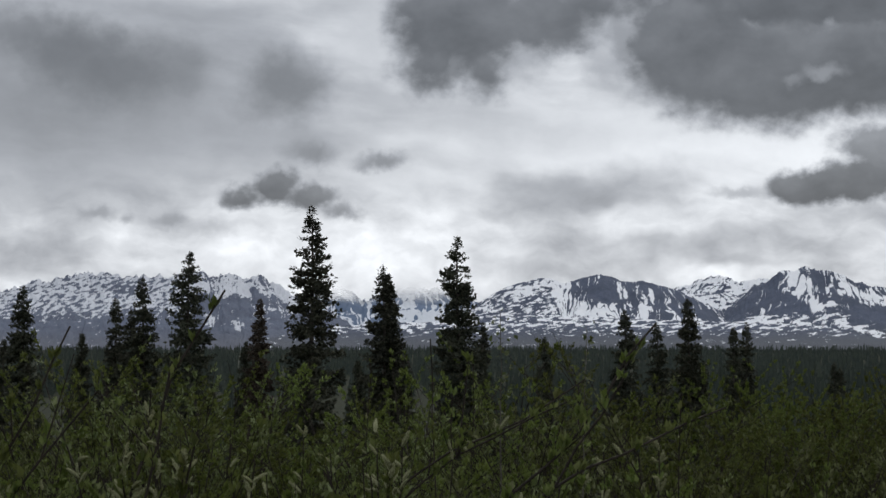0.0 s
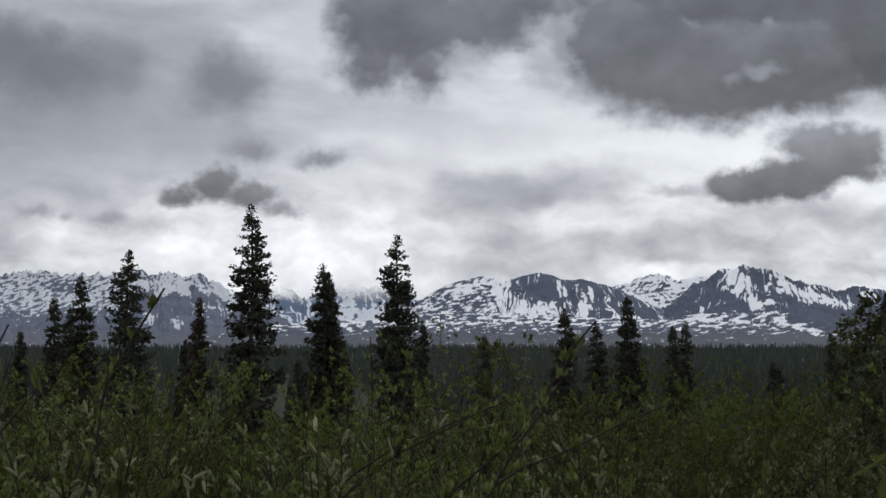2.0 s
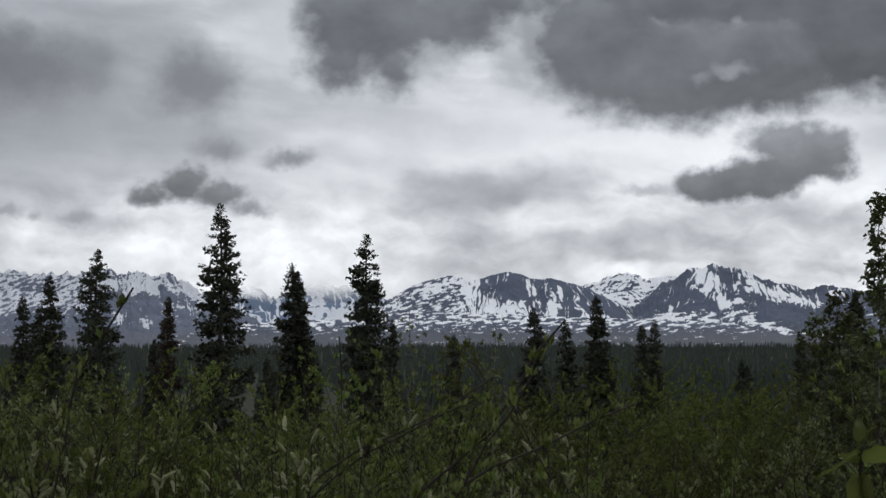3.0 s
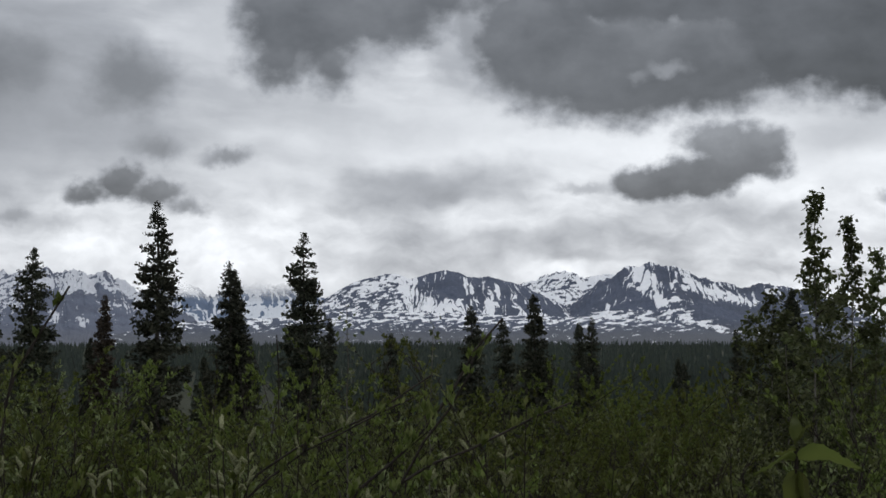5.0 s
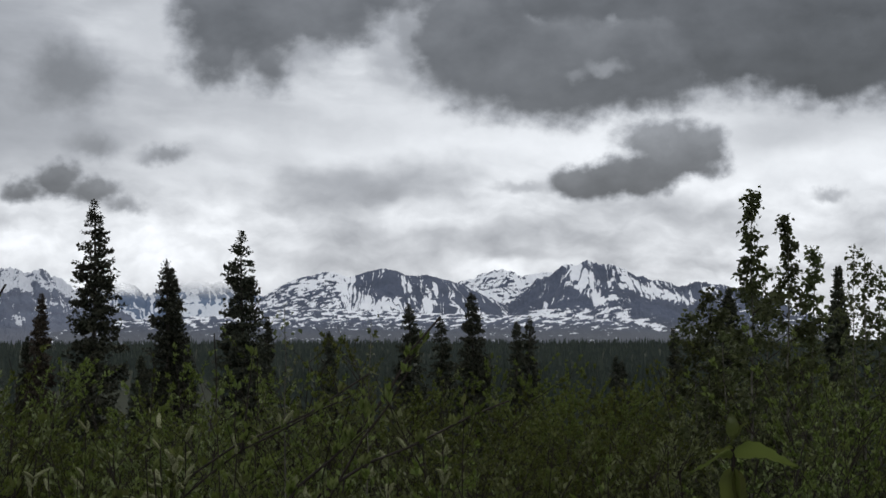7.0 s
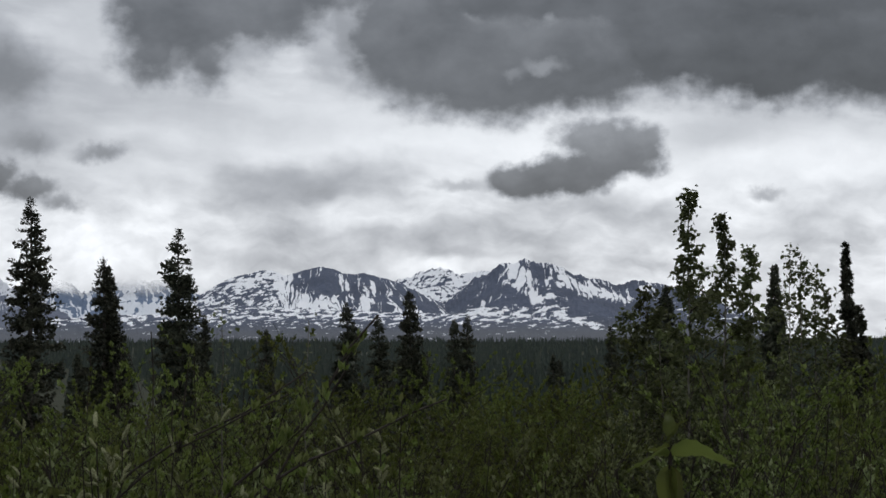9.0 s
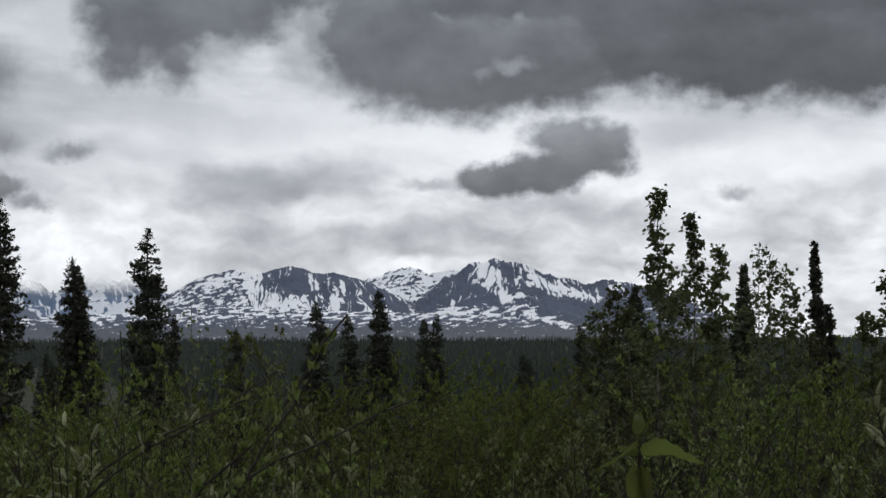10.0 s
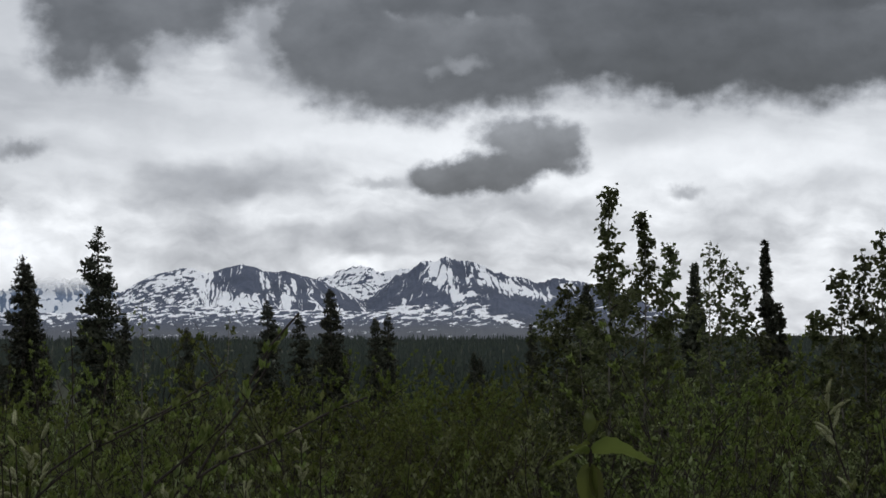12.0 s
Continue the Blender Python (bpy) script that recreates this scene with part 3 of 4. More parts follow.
# ---- spruces ----
def spruce_meshes(name, height, radius, seed, mat=None, slim=0.75, sprays=3600, gaps=0.25, clear=0.05, club=0.0):
    """Trunk and crown of a narrow northern spruce; club: a bushy knot near the top."""
    rng = np.random.default_rng(seed)
    lean = rng.normal(0, 0.012, 2)
    zs = np.linspace(0, height, 14)
    wob = np.stack([lean[0] * zs + 0.04 * np.sin(zs * 0.7 + seed), lean[1] * zs, zs], 1)
    tv, tf = tube(wob, 0.012 * height * (1 - zs / height) ** 0.8 + 0.008, 8)
    trunk = mesh_from(name + "_trunk", tv, tf, BARK, True)

    def axis(h):
        return np.stack([np.interp(h, zs, wob[:, 0]), np.interp(h, zs, wob[:, 1]), h], -1)

    # boughs in loose whorls
    nb = int(height * 42)
    bh = np.sort(np.concatenate([rng.uniform(clear, 1, nb - 24), rng.uniform(0.93, 1, 24)])) * height * 0.995
    tiers = np.sort(rng.uniform(0, height, int(height * 6)))
    bh[:-24] += 0.12 * (tiers[np.abs(bh[:-24, None] - tiers[None]).argmin(1)] - bh[:-24])
    frac = bh / height
    ang = rng.uniform(0, 2 * math.pi, nb)
    outline = np.minimum((1 - frac) ** slim, 0.03 + 2.6 * (1 - frac))
    outline *= 1 + 0.12 * gnoise(frac * height * 2.2, ang * 0.9, seed) + 0.07 * gnoise(frac * height * 0.5, ang * 0.3 + 9, seed + 1)
    outline += club * np.exp(-((frac - 0.90) / 0.04) ** 2)
    reach = radius * outline * rng.uniform(0.74, 1.12, nb) + 0.03
    reach *= np.where(rng.random(nb) < gaps * 0.4, 0.55, 1)
    weight = reach ** 1.05 + 0.03
    per = np.maximum(3, sprays * weight / weight.sum()).astype(int)
    idx = np.repeat(np.arange(nb), per)
    s = rng.uniform(0.02, 1, len(idx)) ** 0.8
    out = np.stack([np.cos(ang), np.sin(ang), np.zeros(nb)], -1)
    droop = rng.uniform(0.2, 0.62, nb) * (1.05 - 0.8 * frac)
    r = reach[idx] * s
    base = axis(bh[idx]) + out[idx] * r[:, None]
    base[:, 2] += -droop[idx] * r + 0.34 * reach[idx] * np.maximum(0, s - 0.55) ** 1.5 * 1.6
    side = np.cross(out[idx], [0, 0, 1.0])
    base += side * (rng.normal(0, 0.24, len(idx)) * (reach[idx] * 0.6 + 0.02) * (1.2 - 0.8 * s))[:, None]
    base += rng.normal(0, 1.0, base.shape) * (0.018 + 0.065 * (1 - frac[idx]))[:, None]
    along = out[idx] * rng.uniform(0.2, 1.0, len(idx))[:, None] + side * rng.normal(0, 0.7, len(idx))[:, None]
    along[:, 2] += rng.normal(-0.38, 0.55, len(idx)) + 0.5 * frac[idx] ** 2
    across = np.cross(along, rng.normal(0, 1, base.shape))
    size = rng.uniform(0.09, 0.21, len(idx)) * (0.65 + 0.6 * (1 - frac[idx])) * (0.62 + 0.38 * smooth(1 - frac[idx], 0.0, 0.12))
    v, f = blades(base, along, across, size, size * rng.uniform(0.28, 0.46, len(idx)), 0.4, True)
    # leader at the tip and the boughs' wood
    wood = []
    for i in rng.choice(nb, min(nb, 90), replace=False):
        q = np.linspace(0, 1, 4)
        p = axis(np.full(4, bh[i])) + out[i] * (reach[i] * q)[:, None]
        p[:, 2] -= droop[i] * reach[i] * q
        wood.append(tube(p, 0.014 * (1 - 0.8 * q) + 0.003, 3))
    wv, wf = gather(wood)
    return trunk, two_tone(name + "_crown", (v, f), (wv, wf), mat or SPRUCE, BARK)


def spruce(meshes, label, m):
    root = new("spruce")
    tagged(root, label, "spruce tree", "spruces in the valley")
    for name, me in zip(("trunk", "crown"), meshes):
        part(name, me, root)
    root.matrix_world = m
    return root


# bearing, distance, top height in degrees, half width (m), fullness of the top, kind of top
SPRUCES = [
    (-9.412, 95, 1.2, 1.15, 0.6, 0),
    (-9.85, 110, 0.0, 1.0, 0.6, 0),
    (-8.241, 105, 0.13, 0.95, 0.6, 0),
    (-7.483, 105, 0.94, 1.2, 0.62, 0),
    (-6.848, 95, 1.42, 1.2, 0.58, 0),
    (-7.064, 98, 0.67, 0.85, 0.5, 0),
    (-5.83, 85, 1.99, 1.4, 0.55, 0.1),
    (-4.193, 110, 0.93, 1.2, 0.65, -1),
    (-4.642, 115, -0.05, 0.7, 0.6, 0),
    (-3.06, 80, 3.06, 1.32, 0.48, 0),
    (-1.376, 88, 1.7, 1.6, 0.68, 0),
    (-1.2, 88.6, 1.5, 1.2, 0.7, 0),
    (0.438, 85, 2.35, 1.3, 0.55, 0.14),
    (-1.984, 110, -0.51, 1.0, 0.6, 0),
]
EAST_SPRUCES = [
    (0.941, 110, 0.39, 0.8, 0.6, 0),
    (2.241, 120, 0.05, 1.15, 0.62, 0),
    (4.168, 100, 0.67, 1.1, 0.58, 0),
    (4.872, 105, 0.34, 1.05, 0.6, 0),
    (5.626, 95, 0.93, 1.15, 0.6, 0),
    (6.658, 120, 0.29, 1.1, 0.6, 0),
    (6.912, 122, 0.39, 0.95, 0.55, 0),
    (8.834, 150, -0.51, 1.0, 0.6, 0),
    (9.035, 152, -0.64, 1.0, 0.6, 0),
    (10.209, 130, 0.12, 0.95, 0.6, 0),
    (15.466, 60, 1.98, 0.3, 0.8, 0),
    (15.858, 62, 0.57, 0.6, 0.85, 0),
    (13.889, 58, 1.47, 0.7, 0.9, 0),
    (11.494, 70, 1.02, 0.75, 0.6, 0),
]
SLENDER = "tall dark spruce with a ragged narrow crown above the willows"
SMALLER = "small dark spruce standing among the willows"
for n, (b, d, h, w, slim, club) in enumerate(SPRUCES + EAST_SPRUCES):
    base = polar(b, d)
    base.z = float(ground_z(base.x, base.y)) - 0.1
    top = EYE + d * math.tan(radians(h))
    tall = top - base.z
    rusty = club < 0
    meshes = spruce_meshes("spruce", tall, w, 100 + n, SPRUCE_RUST if rusty else None, slim, int(6500 + 9500 * min(1.0, w / 1.3)), 0.3, 0.08, max(club, 0))
    label = "spruce with browned reddish needles among the willows" if rusty else (SLENDER if h > 0.9 else SMALLER)
    spruce(meshes, label, Matrix.Translation(base))


# ---- far forest ----
def build_forest():
    rng = np.random.default_rng(5)
    bases, highs, wides, layers = [], [], [], []
    for near, far, count, tiers in ((150, 330, 380, 14), (330, 700, 1500, 8), (700, 1500, 3000, 5), (1500, 3100, 5500, 3)):
        b = rng.uniform(-13.0, 21.5, count)
        d = np.sqrt(rng.uniform(near ** 2, far ** 2, count))
        keep = (d > 650) | (b > 3) | ((b > 0.8) & (d > 300)) | (rng.random(count) < 0.06)
        b, d = b[keep], d[keep]
        x, y = d * np.sin(np.radians(b)), d * np.cos(np.radians(b))
        tall = rng.uniform(4.5, 9.5, len(b)) * (1 + 0.45 * gnoise(x * 0.01, y * 0.01, 8))
        bases.append(np.stack([x, y, ground_z(x, y)], -1)), highs.append(tall), wides.append(tall * rng.uniform(0.13, 0.24, len(b)))
        layers.append(np.full(len(b), tiers))
    base, tall, wide, tiers = np.concatenate(bases), np.concatenate(highs), np.concatenate(wides), np.concatenate(layers)
    vs, fs, n = [], [], 0
    for t in np.unique(tiers):
        sel = tiers == t
        p, hgt, wid = base[sel], tall[sel], wide[sel]
        for k in range(t):
            q = k / t
            spokes = 6 if t > 6 else 3
            ang = rng.uniform(0, 6.28, len(p))[:, None] + np.arange(spokes) * 2 * math.pi / spokes
            r = (wid * (1 - q) ** 0.8)[:, None] * rng.uniform(0.5, 1.3, ang.shape)
            z0 = hgt * (0.04 + 0.96 * q)
            apex = p + np.stack([0 * hgt, 0 * hgt, np.minimum(z0 + hgt * 1.7 / t, hgt)], -1)
            rim = p[:, None] + np.stack([r * np.cos(ang), r * np.sin(ang), z0[:, None] - 0.25 * r + 0 * ang], -1)
            inner = p[:, None] + np.stack([0.35 * r * np.cos(ang + math.pi / spokes), 0.35 * r * np.sin(ang + math.pi / spokes), z0[:, None] + 0.1 * r], -1)
            m = len(p)
            star = np.stack([rim, inner], 2).reshape(m, 2 * spokes, 3)
            v = np.concatenate([apex[:, None], star], 1)
            c = 2 * spokes + 1
            i = np.arange(2 * spokes)
            f = np.stack([0 * i, 1 + i, 1 + (i + 1) % (2 * spokes)], -1)
            vs.append(v.reshape(-1, 3))
            fs.append((f[None] + (np.arange(m) * c)[:, None, None]).reshape(-1, 3) + n)
            n += m * c
    me = mesh_from("spruce_forest", np.concatenate(vs), np.concatenate(fs), FOREST)
    tagged(new("spruce_forest", me), "dark dense spruce forest covering the valley floor", "forest", kind="stuff")


build_forest()


# ---- willows and alders ----
def bush_meshes(name, seed, leaf_mat, tall=2.6, spread=1.1, stems=9, leaves=3600, leaf=0.045, slim=0.30, upright=0.6):
    """Stems that fork into twigs, and leaves along the twigs."""
    rng = np.random.default_rng(seed)
    woods, base, along = [], [], []
    for s in range(stems):
        wood = []
        a = rng.uniform(0, 6.28)
        q = np.linspace(0, 1, 8)
        reach = spread * rng.uniform(0.3, 1.0)
        hgt = tall * rng.uniform(0.65, 1.0)
        p = np.stack([np.cos(a) * reach * q ** 1.4 + 0.1 * np.cos(a), np.sin(a) * reach * q ** 1.4 + 0.1 * np.sin(a), hgt * q ** 0.95], -1)
        p[:, :2] += np.cumsum(rng.normal(0, 0.022, (8, 2)), 0) * tall * 0.4
        wood.append(tube(p, 0.0052 * tall * (1 - 0.85 * q) + 0.001, 4))
        for t in range(12):
            u = 1.0 if t == 0 else rng.uniform(0.2, 0.98)
            root = np.array([np.interp(u, q, p[:, i]) for i in range(3)])
            ta = a + rng.normal(0, 1.8)
            length = tall * rng.uniform(0.14, 0.36) * (1.15 - 0.5 * u)
            way = np.array([np.cos(ta), np.sin(ta), upright + rng.uniform(-0.3, 1.2)])
            way /= np.linalg.norm(way)
            k = np.linspace(0, 1, 3)
            tw = root + way * (length * k)[:, None]
            tw[:, 2] += 0.12 * length * k ** 2
            wood.append(tube(tw, 0.0018 * tall * (1 - 0.8 * k) + 0.0006, 3))
            m = max(4, int(leaves / (stems * 12) * length / (0.2 * tall)))
            knots = rng.uniform(0.12, 1.0, max(2, m // 6)) ** 0.8
            e = np.clip(rng.choice(knots, m) + rng.normal(0, 0.025, m), 0.02, 1.0)
            base.append(np.stack([np.interp(e, k, tw[:, i]) for i in range(3)], -1) + rng.normal(0, 0.008, (m, 3)))
            la = rng.uniform(0, 6.28, m)
            along.append(way * 0.9 + np.stack([np.cos(la), np.sin(la), rng.normal(0.25, 0.35, m)], -1) * 0.75)
        woods.append(gather(wood))
    base, along = np.concatenate(base), np.concatenate(along)
    size = leaf * rng.uniform(0.6, 1.3, len(base))
    v, f = blades(base, along, rng.normal(0, 1, base.shape), size, size * slim, 0.25, True)
    k = tall / np.percentile(v[:, 2], 99.7)
    return [mesh_from(name + "_stem", wv * k, wf, TWIG, True) for wv, wf in woods], mesh_from(name + "_foliage", v * k, f, leaf_mat)


def bush(kind, meshes, label, group):
    root = new(kind)
    tagged(root, label, "shrub", group)
    for me in meshes[0]:
        part("stem", me, root)
    part("foliage", meshes[1], root)
    return root


LABEL_WILLOW = "leafy green willow shrub with thin upright stems"
LABEL_SILVER = "willow shrub with pale silvery-green leaves"
LABEL_ALDER = "rounded dark-green alder thicket on the slope"
KINDS = [bush("willow_shrub", bush_meshes("willow", 200 + i, WILLOW, 2.6, 1.0 + 0.1 * i, 9 + i, 4300, 0.040, 0.28), LABEL_WILLOW, "willows on the slope") for i in range(4)]
KINDS += [bush("silvery_willow_shrub", bush_meshes("silver", 230 + i, WILLOW_GREY, 2.6, 0.9, 9, 3800, 0.041, 0.24, 0.9), LABEL_SILVER, "willows on the slope") for i in range(2)]
KINDS += [bush("alder_shrub", bush_meshes("alder", 260 + i, ALDER, 2.6, 1.5, 12, 7500, 0.042, 0.40, 0.35), LABEL_ALDER, "alders on the slope") for i in range(3)]
NEAR_KINDS = [bush("low_willow_shrub", bush_meshes("low_willow", 280 + i, WILLOW, 1.5, 0.55, 9, 4600, 0.026, 0.28, 0.9), "low willow shrub with fresh narrow leaves", "willows on the verge") for i in range(3)]
NEAR_KINDS += [bush("low_silvery_willow_shrub", bush_meshes("low_silver", 290, WILLOW_GREY, 1.5, 0.5, 9, 4200, 0.024, 0.26, 1.0), "low willow shrub with pale silvery leaves", "willows on the verge")]
FAR_KINDS = [bush("distant_willow_shrub", bush_meshes("distant_willow", 310 + i, WILLOW, 2.6, 1.2, 6, 2000, 0.066, 0.27), LABEL_WILLOW, "willows on the slope") for i in range(3)]
FAR_KINDS += [bush("distant_alder_shrub", bush_meshes("distant_alder", 320 + i, ALDER, 2.6, 1.5, 7, 2800, 0.066, 0.40, 0.35), LABEL_ALDER, "alders on the slope") for i in range(2)]
used = set()


def plant(ob, b, d, top, turn):
    """Stand a shrub on the ground so that its top reaches the height top."""
    p = polar(b, d)
    p.z = float(ground_z(p.x, p.y)) - 0.03
    own = 1.5 if ob in NEAR_KINDS else 2.6
    tall = max(0.5, top - p.z)
    k = tall / own
    wide = 0.5 * k + 0.5 * min(k, 1.25)
    size = Vector((wide, wide, k))
    if ob in used:
        return copy_thing(ob, Matrix.LocRotScale(p, Euler((0, 0, turn)), [a / b for a, b in zip(size, ob.scale)]))
    used.add(ob)
    ob.location, ob.rotation_euler, ob.scale = p, (0, 0, turn), size
    return ob


# how high the scrub stands against the horizon, in degrees, by bearing
SCRUB_B = [-12, -9, -6, -3, 0, 2, 4, 6, 7.5, 9.5, 11, 12.5, 14, 16, 19, 22]
SCRUB_H = [-1.8, -1.7, -1.75, -2.0, -1.75, -1.55, -1.4, -1.3, -1.4, -1.3, -0.55, -0.2, -0.3, -0.4, -0.25, -0.2]
STANDING = [row[0] for row in SPRUCES + EAST_SPRUCES if row[2] > 0.6 and row[1] > 75]
rng = np.random.default_rng(77)
# distance, spacing, lowering, scatter, share of tall leaders and how far they stand out
for d, gap, low, scatter, tall_share, extra in ((75, 2.2, 0.0, 0.15, 0.15, 0.3), (55, 2.0, 0.0, 0.2, 0.2, 0.4), (40, 1.6, -0.1, 0.25, 0.25, 0.6), (29, 1.4, -0.2, 0.3, 0.3, 0.75), (21, 1.2, -0.5, 0.35, 0.3, 1.0), (15, 0.9, -1.0, 0.35, 0.3, 1.2), (12, 0.9, -1.7, 0.3, 0.3, 0.8)):
    step = math.degrees(gap / d)
    b = -12.5 + rng.uniform(0, step)
    while b < 22:
        dd = d * rng.uniform(0.88, 1.14)
        h = np.interp(b, SCRUB_B, SCRUB_H) + low + rng.normal(0, scatter)
        hollow = 6.6 < b < 10.6
        if rng.random() < tall_share and not hollow:
            h += extra * rng.uniform(0.5, 1.0)
        if hollow and d < 35:
            h -= 0.7
            if rng.random() < (0.9 if d < 25 else 0.5):
                b += step
                continue
        h = min(h, -0.15)
        if min(abs(b - s) for s in STANDING) < 0.42 and 16 < d < 60:
            h = min(h, -1.7)
        alder_here = (hollow and rng.random() < 0.9) or rng.random() < 0.10
        if d > 50:
            ob = FAR_KINDS[3 + int(rng.integers(2))] if alder_here else FAR_KINDS[int(rng.integers(3))]
        else:
            ob = KINDS[6 + int(rng.integers(3))] if alder_here else KINDS[int(rng.integers(6))]
        plant(ob, b, dd, EYE + dd * math.tan(radians(h)), rng.uniform(0, 6.28))
        b += step * rng.uniform(0.7, 1.3)
for d, gap, h0 in ((10.5, 0.75, -2.3), (8.0, 0.62, -2.9), (6.3, 0.55, -3.5)):
    step = math.degrees(gap / d)
    b = -12.5
    while b < 22:
        dd = d * rng.uniform(0.88, 1.12)
        h = h0 + 0.9 * float(gnoise(np.array(b * 0.55), np.array(d * 1.0), 12)) + rng.normal(0, 0.4)
        if b > 6.6:
            h -= 0.8
        if (6.4 < b < 11 and rng.random() < 0.65) or (b > 9.0 and d < 10 and rng.random() < 0.6) or float(gnoise(np.array(b * 0.8), np.array(d * 3.3), 14)) > 0.22:
            b += step
            continue
        plant(NEAR_KINDS[int(rng.integers(4))], b, dd, EYE + dd * math.tan(radians(h)), rng.uniform(0, 6.28))
        b += step * rng.uniform(0.75, 1.25)

# rounded alders that stand out from the scrub: bearing, distance, top height in degrees, kind
ALDERS = [
    (6.594, 58, -0.513, 0),
    (6.302, 52, -1.155, 1),
    (7.255, 50, -1.284, 2),
    (7.951, 48, -1.155, 0),
    (8.771, 52, -1.22, 1),
    (9.524, 50, -1.155, 2),
    (-5.128, 46, -0.641, 1),
    (-2.884, 48, -1.284, 2),
    (8.393, 40, -1.541, 1),
    (9.436, 62, -0.747, 0),
    (7.826, 44, -1.71, 2),
    (8.857, 42, -1.71, 0),
    (9.694, 46, -1.389, 1),
]
for b, d, h, k in ALDERS:
    plant(KINDS[6 + k], b, d, EYE + d * math.tan(radians(h)), 2.1 * b)
# taller willows that stand before the spruces: bearing, distance, top height in degrees, kind
WILLOWS = [
    (-9.75, 24, -0.9, 3), (-9.2, 22, -0.75, 5), (-8.49, 26, -0.3, 0), (-7.4, 25, -0.55, 2), (-6.7, 24, 0.0, 1), (-6.05, 23, -0.25, 4), (-5.4, 22, -0.45, 0),
    (-4.94, 27, -0.6, 2), (-3.08, 22, -1.15, 1), (-1.66, 25, -0.55, 0), (-1.08, 21, -1.1, 5), (0.1, 24, -0.45, 1), (0.66, 26, -0.05, 3), (1.3, 23, -0.75, 2),
    (2.27, 23, -0.9, 4), (3.5, 24, -0.8, 0), (4.04, 28, -0.02, 2), (4.9, 22, -1.0, 3),
]
for b, d, h, k in WILLOWS:
    plant(KINDS[k], b, d, EYE + d * math.tan(radians(h)), 1.7 * b)


# ---- poplars ----
def poplar(b, d, h, half, column, full, seed):
    """A young balsam poplar: a thin stem with short shoots and tufts of broad hanging leaves. column: height of the narrow leader."""
    rng = np.random.default_rng(seed)
    p = polar(b, d)
    p.z = float(ground_z(p.x, p.y)) - 0.05
    tall = EYE + d * math.tan(radians(h)) - p.z
    root = tagged(new("poplar_tree"), "young balsam poplar with a narrow leader and glossy dark leaves", "poplar tree", "poplars beside the willows")
    root.location = p
    q = np.linspace(0, 1, 16)
    sway = np.cumsum(rng.normal(0, 0.010, (16, 2)), 0) * tall * 0.25
    sway -= sway[-1] * q[:, None]
    stem = np.stack([sway[:, 0], sway[:, 1], tall * q], -1)
    part("trunk", mesh_from("poplar_trunk", *tube(stem, min(0.016, 0.12 * half) * (1 - q) ** 0.8 + 0.002, 7), PALE_BARK, True), root)
    base, along = [], []
    lims = []
    n = int(tall * 16)
    for i in range(n):
        z = tall * (0.22 + 0.78 * (i + rng.uniform(0, 1)) / n)
        below = (tall - z) / max(column, 0.05)
        reach = half * (0.15 + 0.6 * min(1, below / 0.35)) * rng.uniform(0.2, 1.2)
        if below > 1:
            reach = half * rng.uniform(0.5, 2.1) * min(1.5, 1 + 0.35 * (below - 1))
        a = rng.uniform(0, 6.28)
        k = np.linspace(0, 1, 5)
        start = np.array([np.interp(z / tall, q, stem[:, 0]), np.interp(z / tall, q, stem[:, 1]), z])
        way = np.array([np.cos(a), np.sin(a), 0.75])
        shoot = start + way * (reach * k)[:, None]
        shoot[:, 2] -= 0.25 * reach * k ** 2
        if shoot[-1, 2] > tall:
            shoot[:, 2] -= shoot[-1, 2] - tall
        lims.append((shoot, reach))
        m = int(full * rng.integers(20, 36) * (1 + 2.0 * reach))
        e = np.clip(1 - np.abs(rng.normal(0, 0.38, m)), 0.08, 1)
        base.append(np.stack([np.interp(e, k, shoot[:, j]) for j in range(3)], -1) + rng.normal(0, 0.03, (m, 3)))
        la = a + rng.normal(0, 1.2, m)
        along.append(np.stack([np.cos(la), np.sin(la), rng.normal(-0.55, 0.6, m)], -1))
    base, along = np.concatenate(base), np.concatenate(along)
    size = 0.053 * min(1.0, 0.3 + 7 * half) * rng.uniform(0.65, 1.25, len(base))
    for shoot, reach in lims:
        if reach > 0.22:
            part("limb", mesh_from("poplar_limb", *tube(shoot, 0.006 * (1 - np.linspace(0, 0.85, 5)), 4), TWIG, True), root)
    twigs = [tube(s, 0.0035 * (1 - np.linspace(0, 0.8, 5)), 3) for s, r in lims if r <= 0.22]
    leaves = blades(base, along, rng.normal(0, 1, base.shape), size, size * 0.38, 0.2, True)
    part("crown", two_tone("poplar_crown", leaves, gather(twigs), POPLAR, TWIG), root)


